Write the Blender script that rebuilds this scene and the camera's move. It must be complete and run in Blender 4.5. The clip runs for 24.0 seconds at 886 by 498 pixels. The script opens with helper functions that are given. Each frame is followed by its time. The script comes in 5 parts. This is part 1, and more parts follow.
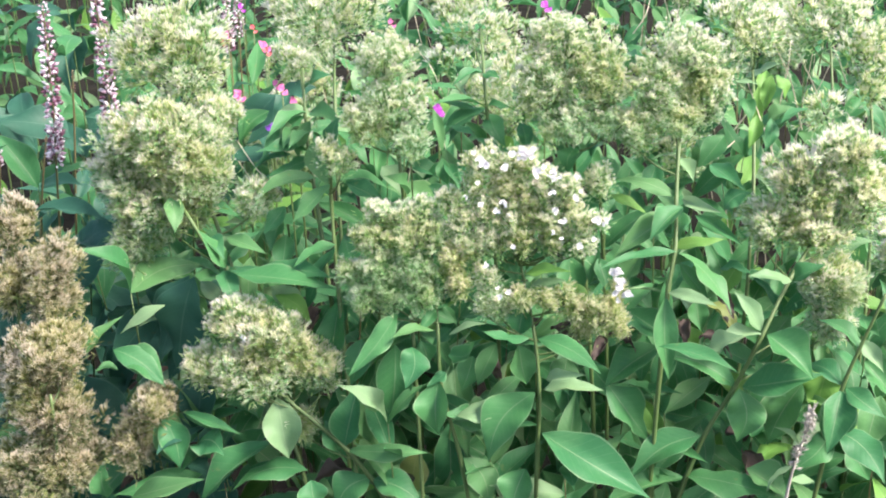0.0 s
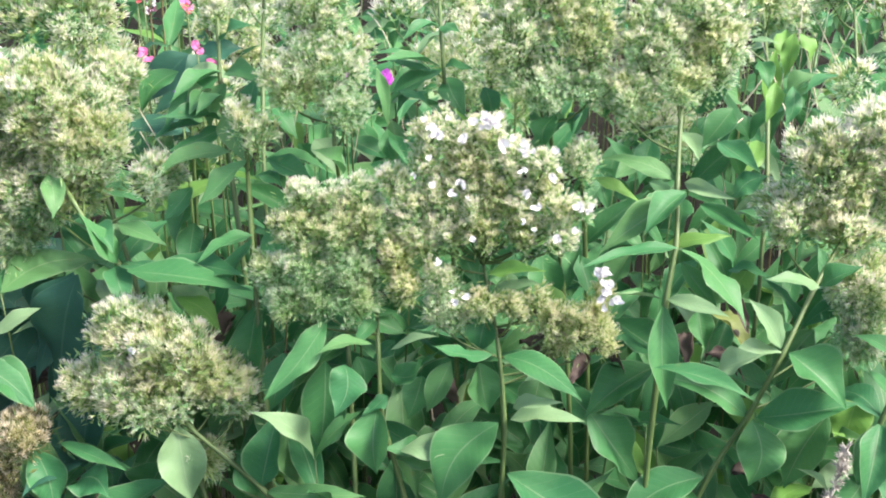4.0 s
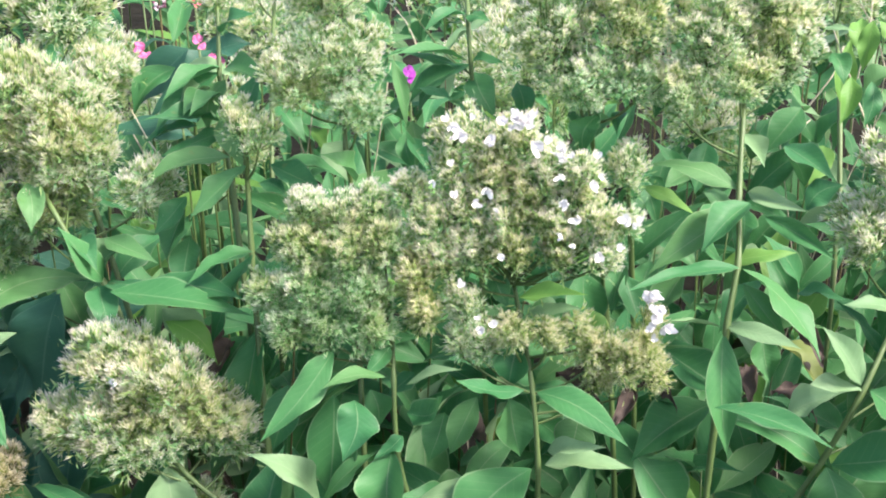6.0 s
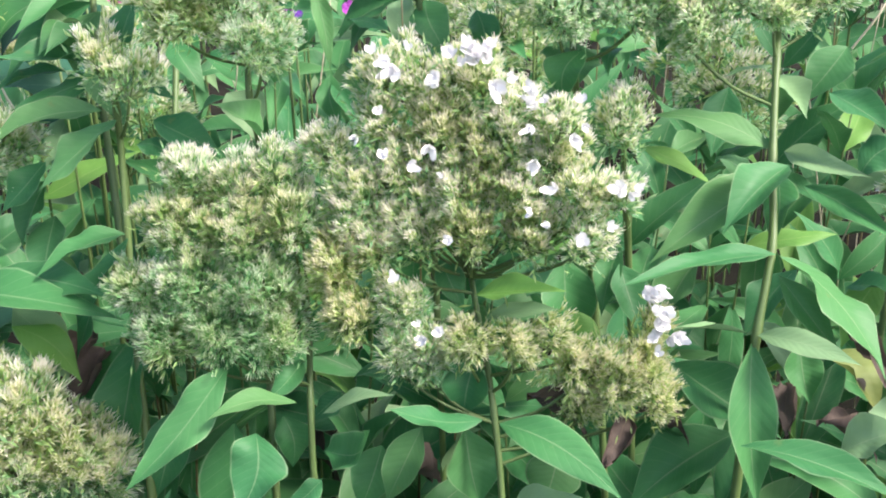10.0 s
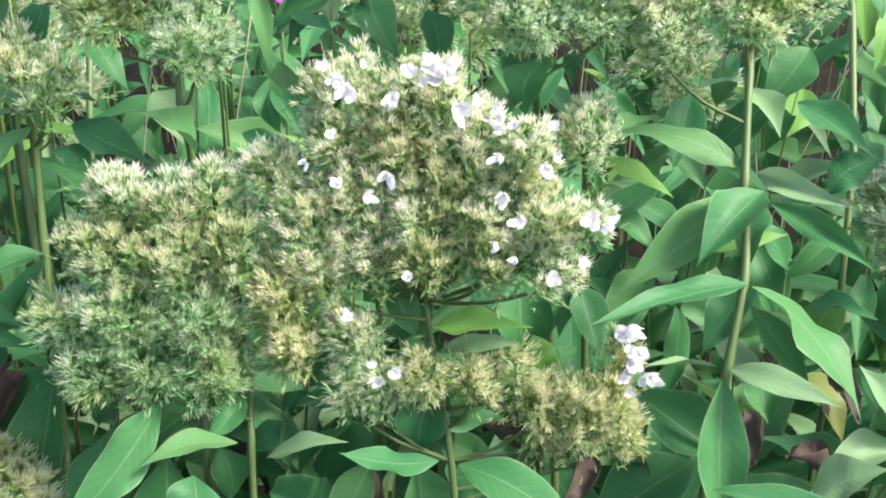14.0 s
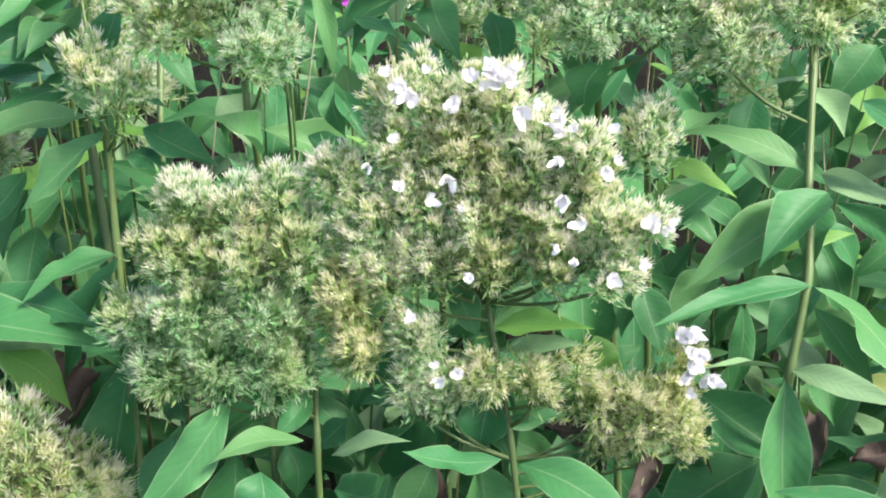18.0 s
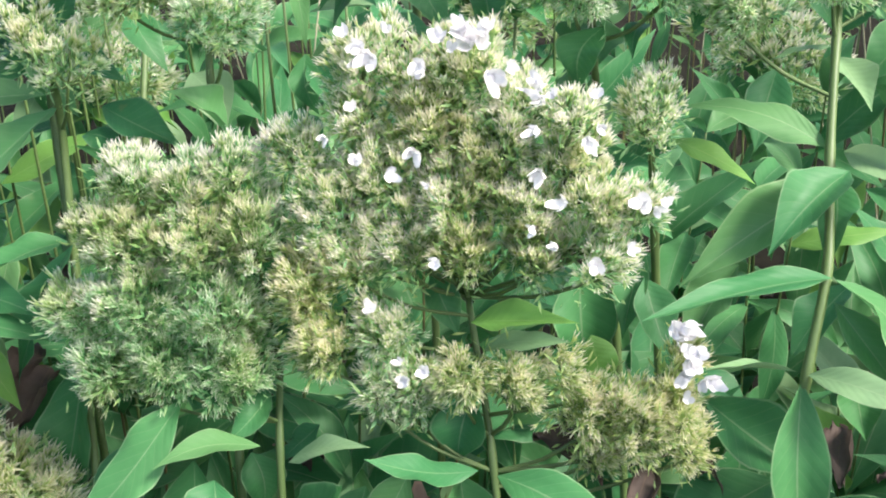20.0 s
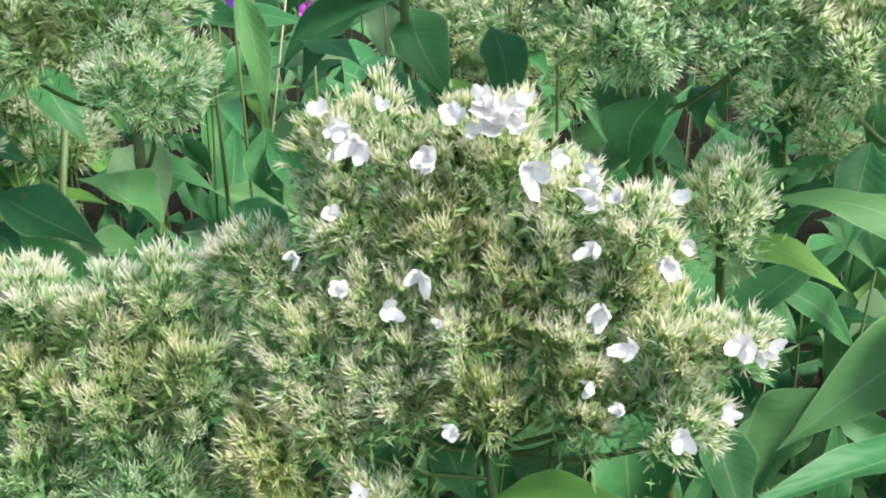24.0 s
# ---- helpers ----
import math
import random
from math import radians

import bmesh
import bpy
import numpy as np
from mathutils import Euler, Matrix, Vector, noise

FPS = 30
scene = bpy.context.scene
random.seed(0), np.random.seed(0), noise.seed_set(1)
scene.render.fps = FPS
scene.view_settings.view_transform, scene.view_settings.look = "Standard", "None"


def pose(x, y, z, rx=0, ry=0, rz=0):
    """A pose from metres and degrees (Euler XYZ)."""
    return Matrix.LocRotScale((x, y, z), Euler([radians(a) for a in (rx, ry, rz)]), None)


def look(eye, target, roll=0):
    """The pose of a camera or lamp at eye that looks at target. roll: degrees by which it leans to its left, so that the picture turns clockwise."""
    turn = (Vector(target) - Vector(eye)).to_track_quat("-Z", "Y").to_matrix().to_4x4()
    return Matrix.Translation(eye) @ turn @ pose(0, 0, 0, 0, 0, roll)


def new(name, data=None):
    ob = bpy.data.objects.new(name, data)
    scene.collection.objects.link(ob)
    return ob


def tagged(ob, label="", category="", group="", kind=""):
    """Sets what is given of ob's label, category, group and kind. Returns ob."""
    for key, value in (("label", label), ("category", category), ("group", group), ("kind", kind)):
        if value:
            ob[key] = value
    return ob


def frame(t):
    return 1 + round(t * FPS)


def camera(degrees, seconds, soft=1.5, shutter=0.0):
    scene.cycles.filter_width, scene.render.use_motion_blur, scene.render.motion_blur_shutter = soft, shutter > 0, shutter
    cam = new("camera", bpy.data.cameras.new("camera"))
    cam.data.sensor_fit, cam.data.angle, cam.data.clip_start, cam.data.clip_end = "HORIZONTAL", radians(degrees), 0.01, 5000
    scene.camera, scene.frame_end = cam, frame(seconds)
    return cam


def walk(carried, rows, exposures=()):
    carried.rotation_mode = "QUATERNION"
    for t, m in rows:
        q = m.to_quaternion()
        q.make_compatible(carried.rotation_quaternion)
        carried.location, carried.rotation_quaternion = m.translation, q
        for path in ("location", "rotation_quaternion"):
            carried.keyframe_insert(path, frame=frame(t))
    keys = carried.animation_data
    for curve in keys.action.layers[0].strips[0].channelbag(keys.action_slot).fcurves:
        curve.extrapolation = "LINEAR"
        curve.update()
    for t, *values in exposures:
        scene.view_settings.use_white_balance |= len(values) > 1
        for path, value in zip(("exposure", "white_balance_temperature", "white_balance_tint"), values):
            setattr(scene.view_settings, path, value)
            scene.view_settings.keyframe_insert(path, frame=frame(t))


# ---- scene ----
cam = camera(40, 24.0, soft=1.95)
PATH = [
    (0, look((-0.0131, -0.9887, 1.1489), (-0.0345, -0.4334, 0.9226), -0.72)),
    (0.5, look((-0.0115, -0.9900, 1.1472), (-0.0305, -0.4334, 0.9240), -0.60)),
    (1, look((-0.0125, -0.9719, 1.1374), (-0.0365, -0.4158, 0.9132), -0.59)),
    (1.5, look((-0.0128, -0.9424, 1.1222), (-0.0286, -0.3848, 0.9014), -0.36)),
    (2, look((-0.0125, -0.9098, 1.1044), (-0.0245, -0.3542, 0.8781), -0.66)),
    (2.5, look((-0.0127, -0.8772, 1.0875), (-0.0245, -0.3222, 0.8598), -0.49)),
    (4.5, look((0.0058, -0.7513, 1.0458), (-0.0035, -0.1945, 0.8226), 0.80)),
    (5, look((0.0082, -0.7228, 1.0358), (-0.0124, -0.1670, 0.8105), 0.24)),
    (5.5, look((0.0098, -0.6957, 1.0258), (-0.0152, -0.1390, 0.8034), -0.03)),
    (6, look((0.0112, -0.6720, 1.0167), (-0.0181, -0.1142, 0.7977), -0.20)),
    (6.5, look((0.0141, -0.6512, 1.0083), (-0.0117, -0.0909, 0.7953), 0.08)),
    (7, look((0.0180, -0.6263, 0.9977), (-0.0045, -0.0654, 0.7859), -0.04)),
    (7.5, look((0.0211, -0.6019, 0.9873), (-0.0047, -0.0431, 0.7705), -0.22)),
    (8, look((0.0252, -0.5770, 0.9772), (0.0001, -0.0181, 0.7602), -0.14)),
    (8.5, look((0.0282, -0.5529, 0.9681), (0.0029, 0.0050, 0.7489), -0.18)),
    (9, look((0.0313, -0.5295, 0.9595), (0.0028, 0.0267, 0.7362), -0.48)),
    (9.5, look((0.0312, -0.5092, 0.9522), (0.0032, 0.0472, 0.7295), -0.42)),
    (10, look((0.0338, -0.4860, 0.9418), (0.0049, 0.0691, 0.7160), -0.35)),
    (10.5, look((0.0437, -0.4634, 0.9394), (0.0196, 0.0913, 0.7119), 0.02)),
    (12.5, look((0.0365, -0.4156, 0.9708), (0.0355, 0.1201, 0.7006), -0.79)),
    (13, look((0.0647, -0.4290, 0.9498), (0.0422, 0.1108, 0.6889), -0.34)),
    (13.5, look((0.0236, -0.4290, 0.9598), (0.0458, 0.1135, 0.7045), 0.94)),
    (14, look((0.0062, -0.4304, 0.9664), (0.0289, 0.1106, 0.7080), 1.99)),
    (14.5, look((0.0107, -0.4259, 0.9688), (0.0310, 0.1140, 0.7077), 0.81)),
    (15, look((0.0272, -0.4233, 0.9698), (0.0280, 0.1144, 0.7036), 0.19)),
    (15.5, look((0.0216, -0.4279, 0.9626), (0.0152, 0.1139, 0.7048), -0.62)),
    (16, look((0.0232, -0.4344, 0.9591), (-0.0040, 0.1061, 0.6999), 0.10)),
    (16.5, look((0.0088, -0.4332, 0.9565), (-0.0114, 0.1087, 0.6998), -0.41)),
    (17, look((0.0071, -0.4368, 0.9588), (-0.0095, 0.1042, 0.6998), 0.36)),
    (17.5, look((-0.0022, -0.4312, 0.9641), (-0.0095, 0.1080, 0.7011), 0.53)),
    (18, look((0.0088, -0.4345, 0.9724), (-0.0021, 0.1052, 0.7104), 0.36)),
    (18.5, look((0.0111, -0.4276, 0.9700), (-0.0007, 0.1134, 0.7108), 0.10)),
    (19, look((0.0274, -0.4230, 0.9678), (0.0023, 0.1152, 0.7037), -0.25)),
    (19.5, look((0.0486, -0.4065, 0.9481), (0.0007, 0.1369, 0.6981), -0.95)),
    (21.5, look((0.0244, -0.3399, 0.9252), (0.0083, 0.2010, 0.6659), -0.45)),
    (22, look((0.0153, -0.3195, 0.9255), (0.0128, 0.2223, 0.6677), -0.75)),
    (22.5, look((0.0179, -0.3091, 0.9222), (0.0109, 0.2283, 0.6554), -0.40)),
    (23, look((0.0189, -0.2914, 0.9235), (0.0103, 0.2525, 0.6703), -0.26)),
    (23.5, look((0.0197, -0.2800, 0.9131), (0.0032, 0.2677, 0.6686), -0.30)),
    (24, look((0.0210, -0.2631, 0.9137), (-0.0042, 0.2870, 0.6754), -0.28)),
]
walk(cam, PATH, exposures=[(0, 1.38, 6500, 18), (8, 1.30, 6500, 17), (14, 1.25, 6500, 14), (21.5, 1.20, 6500, 13), (23, 1.05, 6500, 10), (24, 0.92, 6500, 8)])

# ---- light ----
SUN_EL, SUN_AZ = 48.0, 112.0   # degrees above the horizon, and clockwise from +y
world = bpy.data.worlds.new("sky")
scene.world = world
world.use_nodes = True
wn = world.node_tree.nodes
sky = wn.new("ShaderNodeTexSky")
sky.sky_type = "NISHITA"
sky.sun_disc = False
sky.sun_elevation, sky.sun_rotation = radians(SUN_EL), radians(SUN_AZ)
sky.air_density, sky.dust_density, sky.ozone_density = 1.0, 3.0, 1.0
wn["Background"].inputs["Strength"].default_value = 0.15
world.node_tree.links.new(sky.outputs[0], wn["Background"].inputs["Color"])
sun_data = bpy.data.lights.new("sun", "SUN")
sun_data.energy, sun_data.angle, sun_data.color = 3.2, radians(14), (1.0, 0.95, 0.86)
sun = new("sun", sun_data)
sx, sy = math.sin(radians(SUN_AZ)), math.cos(radians(SUN_AZ))
sun.matrix_world = look((sx * 3, sy * 3, 3 * math.tan(radians(SUN_EL))), (0, 0, 0))


# ---- materials ----
def mat(name):
    m = bpy.data.materials.new(name)
    m.use_nodes = True
    nt = m.node_tree
    return m, nt, nt.nodes["Principled BSDF"], nt.nodes["Material Output"]


def node(nt, kind, **kw):
    n = nt.nodes.new("ShaderNode" + kind)
    for k, v in kw.items():
        n.inputs[k].default_value = v
    return n


def ramp(nt, fac, *stops):
    n = nt.nodes.new("ShaderNodeValToRGB")
    e = n.color_ramp.elements
    while len(e) < len(stops):
        e.new(0.5)
    for el, (p, c) in zip(e, stops):
        el.position, el.color = p, (*c, 1)
    nt.links.new(fac, n.inputs[0])
    return n.outputs[0]


def mix(nt, fac, a, b, blend="MIX"):
    n = nt.nodes.new("ShaderNodeMix")
    n.data_type, n.blend_type = "RGBA", blend
    for sock, v in ((n.inputs[0], fac), (n.inputs[6], a), (n.inputs[7], b)):
        if isinstance(v, (int, float)):
            sock.default_value = v
        elif isinstance(v, tuple):
            sock.default_value = (*v, 1)
        else:
            nt.links.new(v, sock)
    return n.outputs[2]


def calc(nt, op, a, b=0.0):
    n = nt.nodes.new("ShaderNodeMath")
    n.operation = op
    for sock, v in zip(n.inputs, (a, b)):
        if isinstance(v, (int, float)):
            sock.default_value = v
        else:
            nt.links.new(v, sock)
    return n.outputs[0]


def see_through(nt, bsdf, out, colour, amount):
    """Lets light shine through a thin leaf or petal."""
    tr = nt.nodes.new("ShaderNodeBsdfTranslucent")
    nt.links.new(colour, tr.inputs["Color"])
    mx = nt.nodes.new("ShaderNodeMixShader")
    mx.inputs[0].default_value = amount
    nt.links.new(bsdf.outputs[0], mx.inputs[1])
    nt.links.new(tr.outputs[0], mx.inputs[2])
    nt.links.new(mx.outputs[0], out.inputs["Surface"])


def leaf_material(name, dark, light, rib, rough=0.5, stain=None, hue=None, blotch=None):
    m, nt, bsdf, out = mat(name)
    uv = nt.nodes.new("ShaderNodeUVMap")
    sep = nt.nodes.new("ShaderNodeSeparateXYZ")
    nt.links.new(uv.outputs[0], sep.inputs[0])
    info = nt.nodes.new("ShaderNodeObjectInfo")
    geo = nt.nodes.new("ShaderNodeNewGeometry")
    big = node(nt, "TexNoise", Scale=14.0, Detail=3.0)
    nt.links.new(geo.outputs["Position"], big.inputs["Vector"])
    fine = node(nt, "TexNoise", Scale=260.0, Detail=4.0)
    nt.links.new(geo.outputs["Position"], fine.inputs["Vector"])
    col = ramp(nt, big.outputs[0], (0.3, dark), (0.7, light))
    sage = tuple(0.55 * a + 0.45 * c for a, c in zip(light, rib))
    col = mix(nt, calc(nt, "MULTIPLY", info.outputs["Random"], 0.5), col, light)
    if hue:
        col = mix(nt, 0.5, col, ramp(nt, info.outputs["Random"], (0.1, hue[0]), (0.5, dark), (0.72, light), (0.95, hue[1])))
    patch = node(nt, "TexNoise", Scale=22.0, Detail=2.0)
    nt.links.new(geo.outputs["Position"], patch.inputs["Vector"])
    col = mix(nt, calc(nt, "MULTIPLY", ramp(nt, patch.outputs[0], (0.48, (0, 0, 0)), (0.68, (1, 1, 1))), 0.15), col, sage)
    col = mix(nt, 0.35, col, mix(nt, fine.outputs[0], dark, light))
    # side veins sweep forward from the midrib
    across = calc(nt, "ABSOLUTE", calc(nt, "SUBTRACT", sep.outputs[0], 0.5))
    run = calc(nt, "SUBTRACT", calc(nt, "MULTIPLY", sep.outputs[1], 11.0), calc(nt, "MULTIPLY", across, 4.5))
    saw = calc(nt, "ABSOLUTE", calc(nt, "SUBTRACT", calc(nt, "FRACT", run), 0.5))
    vein = calc(nt, "LESS_THAN", saw, 0.045)
    mid = calc(nt, "LESS_THAN", across, 0.016)
    col = mix(nt, calc(nt, "MULTIPLY", vein, 0.07), col, rib)
    edge = calc(nt, "GREATER_THAN", across, 0.47)
    col = mix(nt, calc(nt, "MULTIPLY", edge, 0.3), col, rib)
    col = mix(nt, calc(nt, "MULTIPLY", mid, 0.32), col, rib)
    if stain:
        spots = node(nt, "TexNoise", Scale=75.0, Detail=3.0)
        nt.links.new(geo.outputs["Position"], spots.inputs["Vector"])
        sp = ramp(nt, spots.outputs[0], (0.70, (0, 0, 0)), (0.74, (1, 1, 1)))
        col = mix(nt, calc(nt, "MULTIPLY", sp, 0.5), col, stain)
    if blotch:
        du = calc(nt, "MULTIPLY", calc(nt, "SUBTRACT", sep.outputs[0], 0.62), 3.6)
        dv = calc(nt, "MULTIPLY", calc(nt, "SUBTRACT", sep.outputs[1], 0.55), 9.0)
        ring = calc(nt, "ADD", calc(nt, "ADD", calc(nt, "MULTIPLY", du, du), calc(nt, "MULTIPLY", dv, dv)), calc(nt, "MULTIPLY", big.outputs[0], 0.6))
        col = mix(nt, ramp(nt, ring, (0.95, (1, 1, 1)), (1.25, (0, 0, 0))), col, blotch)
    nt.links.new(col, bsdf.inputs["Base Color"])
    bsdf.inputs["Roughness"].default_value = rough
    bsdf.inputs["Specular IOR Level"].default_value = 0.27
    bump = node(nt, "Bump", Strength=0.25, Distance=0.0008)
    height = calc(nt, "ADD", calc(nt, "MULTIPLY", saw, 0.8), calc(nt, "MULTIPLY", fine.outputs[0], 0.5))
    nt.links.new(height, bump.inputs["Height"])
    nt.links.new(bump.outputs[0], bsdf.inputs["Normal"])
    see_through(nt, bsdf, out, mix(nt, 0.5, col, light), 0.28)
    return m


LEAF = leaf_material("phlox_leaf", (0.031, 0.156, 0.050), (0.084, 0.266, 0.088), (0.36, 0.46, 0.27), stain=(0.16, 0.22, 0.08),
                     hue=((0.018, 0.145, 0.070), (0.20, 0.33, 0.13)))
LEAF_LIME = leaf_material("phlox_leaf_lime", (0.09, 0.25, 0.05), (0.16, 0.34, 0.07), (0.34, 0.46, 0.18))
LEAF_PALE = leaf_material("phlox_leaf_pale", (0.13, 0.28, 0.12), (0.24, 0.38, 0.19), (0.36, 0.46, 0.28), stain=(0.20, 0.17, 0.07))
LEAF_YELLOW = leaf_material("phlox_leaf_yellow", (0.11, 0.22, 0.06), (0.28, 0.31, 0.09), (0.42, 0.40, 0.2), stain=(0.05, 0.03, 0.03), blotch=(0.045, 0.035, 0.035))
LEAF_BROWN = leaf_material("phlox_leaf_brown", (0.028, 0.022, 0.021), (0.15, 0.112, 0.095), (0.18, 0.13, 0.09), rough=0.75)
LEAF_DARK = leaf_material("broad_leaf", (0.019, 0.088, 0.056), (0.045, 0.15, 0.092), (0.13, 0.25, 0.17), stain=(0.10, 0.12, 0.05))
LEAVES = (LEAF, LEAF_LIME, LEAF_PALE, LEAF_YELLOW, LEAF_BROWN, LEAF_DARK)


def calyx_material(name, base, body, tip, fresh):
    """Green calyx tube that fades to dry pale teeth; each cyme dries at its own pace, shifted by painted top light."""
    m, nt, bsdf, out = mat(name)
    uv = nt.nodes.new("ShaderNodeUVMap")
    sep = nt.nodes.new("ShaderNodeSeparateXYZ")
    nt.links.new(uv.outputs[0], sep.inputs[0])
    geo = nt.nodes.new("ShaderNodeNewGeometry")
    big = node(nt, "TexNoise", Scale=26.0, Detail=2.0)
    nt.links.new(geo.outputs["Position"], big.inputs["Vector"])
    along = sep.outputs[1]
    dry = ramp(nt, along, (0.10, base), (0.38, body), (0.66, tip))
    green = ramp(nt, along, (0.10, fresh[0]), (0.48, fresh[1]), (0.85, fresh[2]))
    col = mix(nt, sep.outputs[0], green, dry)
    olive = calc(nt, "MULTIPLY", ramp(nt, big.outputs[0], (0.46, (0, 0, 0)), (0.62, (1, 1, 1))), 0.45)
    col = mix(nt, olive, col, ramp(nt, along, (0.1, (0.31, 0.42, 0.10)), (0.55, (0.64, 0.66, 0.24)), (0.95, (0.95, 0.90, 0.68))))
    nt.links.new(col, bsdf.inputs["Base Color"])
    bsdf.inputs["Roughness"].default_value = 0.6
    bsdf.inputs["Specular IOR Level"].default_value = 0.3
    see_through(nt, bsdf, out, col, 0.66)
    return m


CALYX = calyx_material("calyx", (0.225, 0.44, 0.15), (0.60, 0.73, 0.34), (1.0, 0.93, 0.87),
                       ((0.15, 0.42, 0.21), (0.38, 0.62, 0.38), (0.82, 0.87, 0.70)))
CALYX_FRESH = calyx_material("calyx_fresh", (0.20, 0.47, 0.18), (0.58, 0.74, 0.38), (1.0, 0.93, 0.87),
                             ((0.15, 0.44, 0.18), (0.37, 0.62, 0.33), (0.84, 0.87, 0.70)))
CALYX_OLIVE = calyx_material("calyx_olive", (0.28, 0.43, 0.13), (0.58, 0.67, 0.27), (0.97, 0.90, 0.73),
                             ((0.22, 0.41, 0.17), (0.47, 0.61, 0.30), (0.86, 0.85, 0.65)))
CALYX_BROWN = calyx_material("calyx_brown", (0.14, 0.18, 0.07), (0.37, 0.35, 0.17), (0.92, 0.83, 0.69),
                             ((0.11, 0.22, 0.10), (0.29, 0.35, 0.18), (0.80, 0.74, 0.57)))


def plain(name, a, b, rough=0.6, scale=60.0, through_light=0.0, bump=0.3):
    m, nt, bsdf, out = mat(name)
    geo = nt.nodes.new("ShaderNodeNewGeometry")
    n1 = node(nt, "TexNoise", Scale=scale, Detail=5.0)
    nt.links.new(geo.outputs["Position"], n1.inputs["Vector"])
    info = nt.nodes.new("ShaderNodeObjectInfo")
    col = mix(nt, n1.outputs[0], a, b)
    col = mix(nt, calc(nt, "MULTIPLY", info.outputs["Random"], 0.4), col, b)
    nt.links.new(col, bsdf.inputs["Base Color"])
    bsdf.inputs["Roughness"].default_value = rough
    bp = node(nt, "Bump", Strength=bump, Distance=0.001)
    nt.links.new(n1.outputs[0], bp.inputs["Height"])
    nt.links.new(bp.outputs[0], bsdf.inputs["Normal"])
    if through_light:
        see_through(nt, bsdf, out, col, through_light)
    return m


STEM = plain("stem", (0.066, 0.125, 0.036), (0.115, 0.175, 0.055), 0.5, 90)
STEM_RED = plain("stem_red", (0.10, 0.07, 0.035), (0.16, 0.15, 0.06), 0.5, 90)
PETAL = plain("white_petal", (0.86, 0.84, 0.85), (0.93, 0.92, 0.91), 0.5, 200, 0.3)
PINK = plain("pink_petal", (0.62, 0.10, 0.32), (0.78, 0.25, 0.48), 0.5, 150, 0.25)
RED = plain("red_petal", (0.75, 0.10, 0.12), (0.80, 0.22, 0.22), 0.5, 150, 0.25)
VIOLET = plain("violet_petal", (0.18, 0.04, 0.45), (0.32, 0.10, 0.62), 0.5, 150, 0.25)
MAGENTA = plain("magenta_petal", (0.42, 0.05, 0.48), (0.55, 0.10, 0.55), 0.5, 150, 0.25)
def floret_material():
    """Tiny florets, some open and white, some still dark rose."""
    m, nt, bsdf, out = mat("spike_floret")
    geo = nt.nodes.new("ShaderNodeNewGeometry")
    col = ramp(nt, geo.outputs["Random Per Island"], (0.25, (0.22, 0.08, 0.13)), (0.45, (0.55, 0.36, 0.46)), (0.65, (0.86, 0.79, 0.84)))
    nt.links.new(col, bsdf.inputs["Base Color"])
    bsdf.inputs["Roughness"].default_value = 0.6
    see_through(nt, bsdf, out, col, 0.2)
    return m


FLORET = floret_material()
FLORET_DARK = plain("spike_bud", (0.16, 0.07, 0.06), (0.30, 0.14, 0.12), 0.6, 300)
STRAW = plain("dry_straw", (0.38, 0.33, 0.22), (0.58, 0.53, 0.40), 0.7, 80)
GREY_DRY = plain("grey_seed_head", (0.30, 0.28, 0.23), (0.50, 0.47, 0.40), 0.8, 120)


def soil_material():
    m, nt, bsdf, out = mat("soil_with_litter")
    geo = nt.nodes.new("ShaderNodeNewGeometry")
    a = node(nt, "TexNoise", Scale=9.0, Detail=6.0)
    b = node(nt, "TexVoronoi", Scale=46.0)
    for n in (a, b):
        nt.links.new(geo.outputs["Position"], n.inputs["Vector"])
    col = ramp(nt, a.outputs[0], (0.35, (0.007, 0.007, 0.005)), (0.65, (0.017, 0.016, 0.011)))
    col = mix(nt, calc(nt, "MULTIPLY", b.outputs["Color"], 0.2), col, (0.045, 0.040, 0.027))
    nt.links.new(col, bsdf.inputs["Base Color"])
    bsdf.inputs["Roughness"].default_value = 0.95
    bsdf.inputs["Specular IOR Level"].default_value = 0.05
    bp = node(nt, "Bump", Strength=0.8, Distance=0.02)
    nt.links.new(a.outputs[0], bp.inputs["Height"])
    nt.links.new(bp.outputs[0], bsdf.inputs["Normal"])
    return m


SOIL = soil_material()

# ---- mesh helpers ----
rng = np.random.default_rng(11)


def thing(name, at, label, category, group="", kind=""):
    ob = new(name)
    ob.location = at
    ob.empty_display_size = 0.02
    return tagged(ob, label, category, group, kind)


def hang(ob, parent):
    """Puts ob, given in world coordinates, under a thing (or a part of one)."""
    top = parent if parent.parent is None else parent.parent
    ob.parent = parent
    at = Vector(top.location)
    ob.matrix_parent_inverse = Matrix.Translation(-at) if parent is top else Matrix.Identity(4)
    return ob


def mesh_from(name, verts, faces, material, uvs=None, smooth=True):
    me = bpy.data.meshes.new(name)
    me.from_pydata(np.asarray(verts).tolist(), [], faces if isinstance(faces, list) else faces.tolist())
    if uvs is not None:
        layer = me.uv_layers.new(name="UVMap")
        idx = np.empty(len(me.loops), dtype=np.int32)
        me.loops.foreach_get("vertex_index", idx)
        layer.data.foreach_set("uv", np.asarray(uvs, dtype=np.float32)[idx].ravel())
    if smooth:
        me.polygons.foreach_set("use_smooth", np.ones(len(me.polygons), dtype=bool))
    me.materials.append(material)
    me.update()
    return me


def part(name, me, parent, label=""):
    return tagged(hang(new(name, me), parent), label)


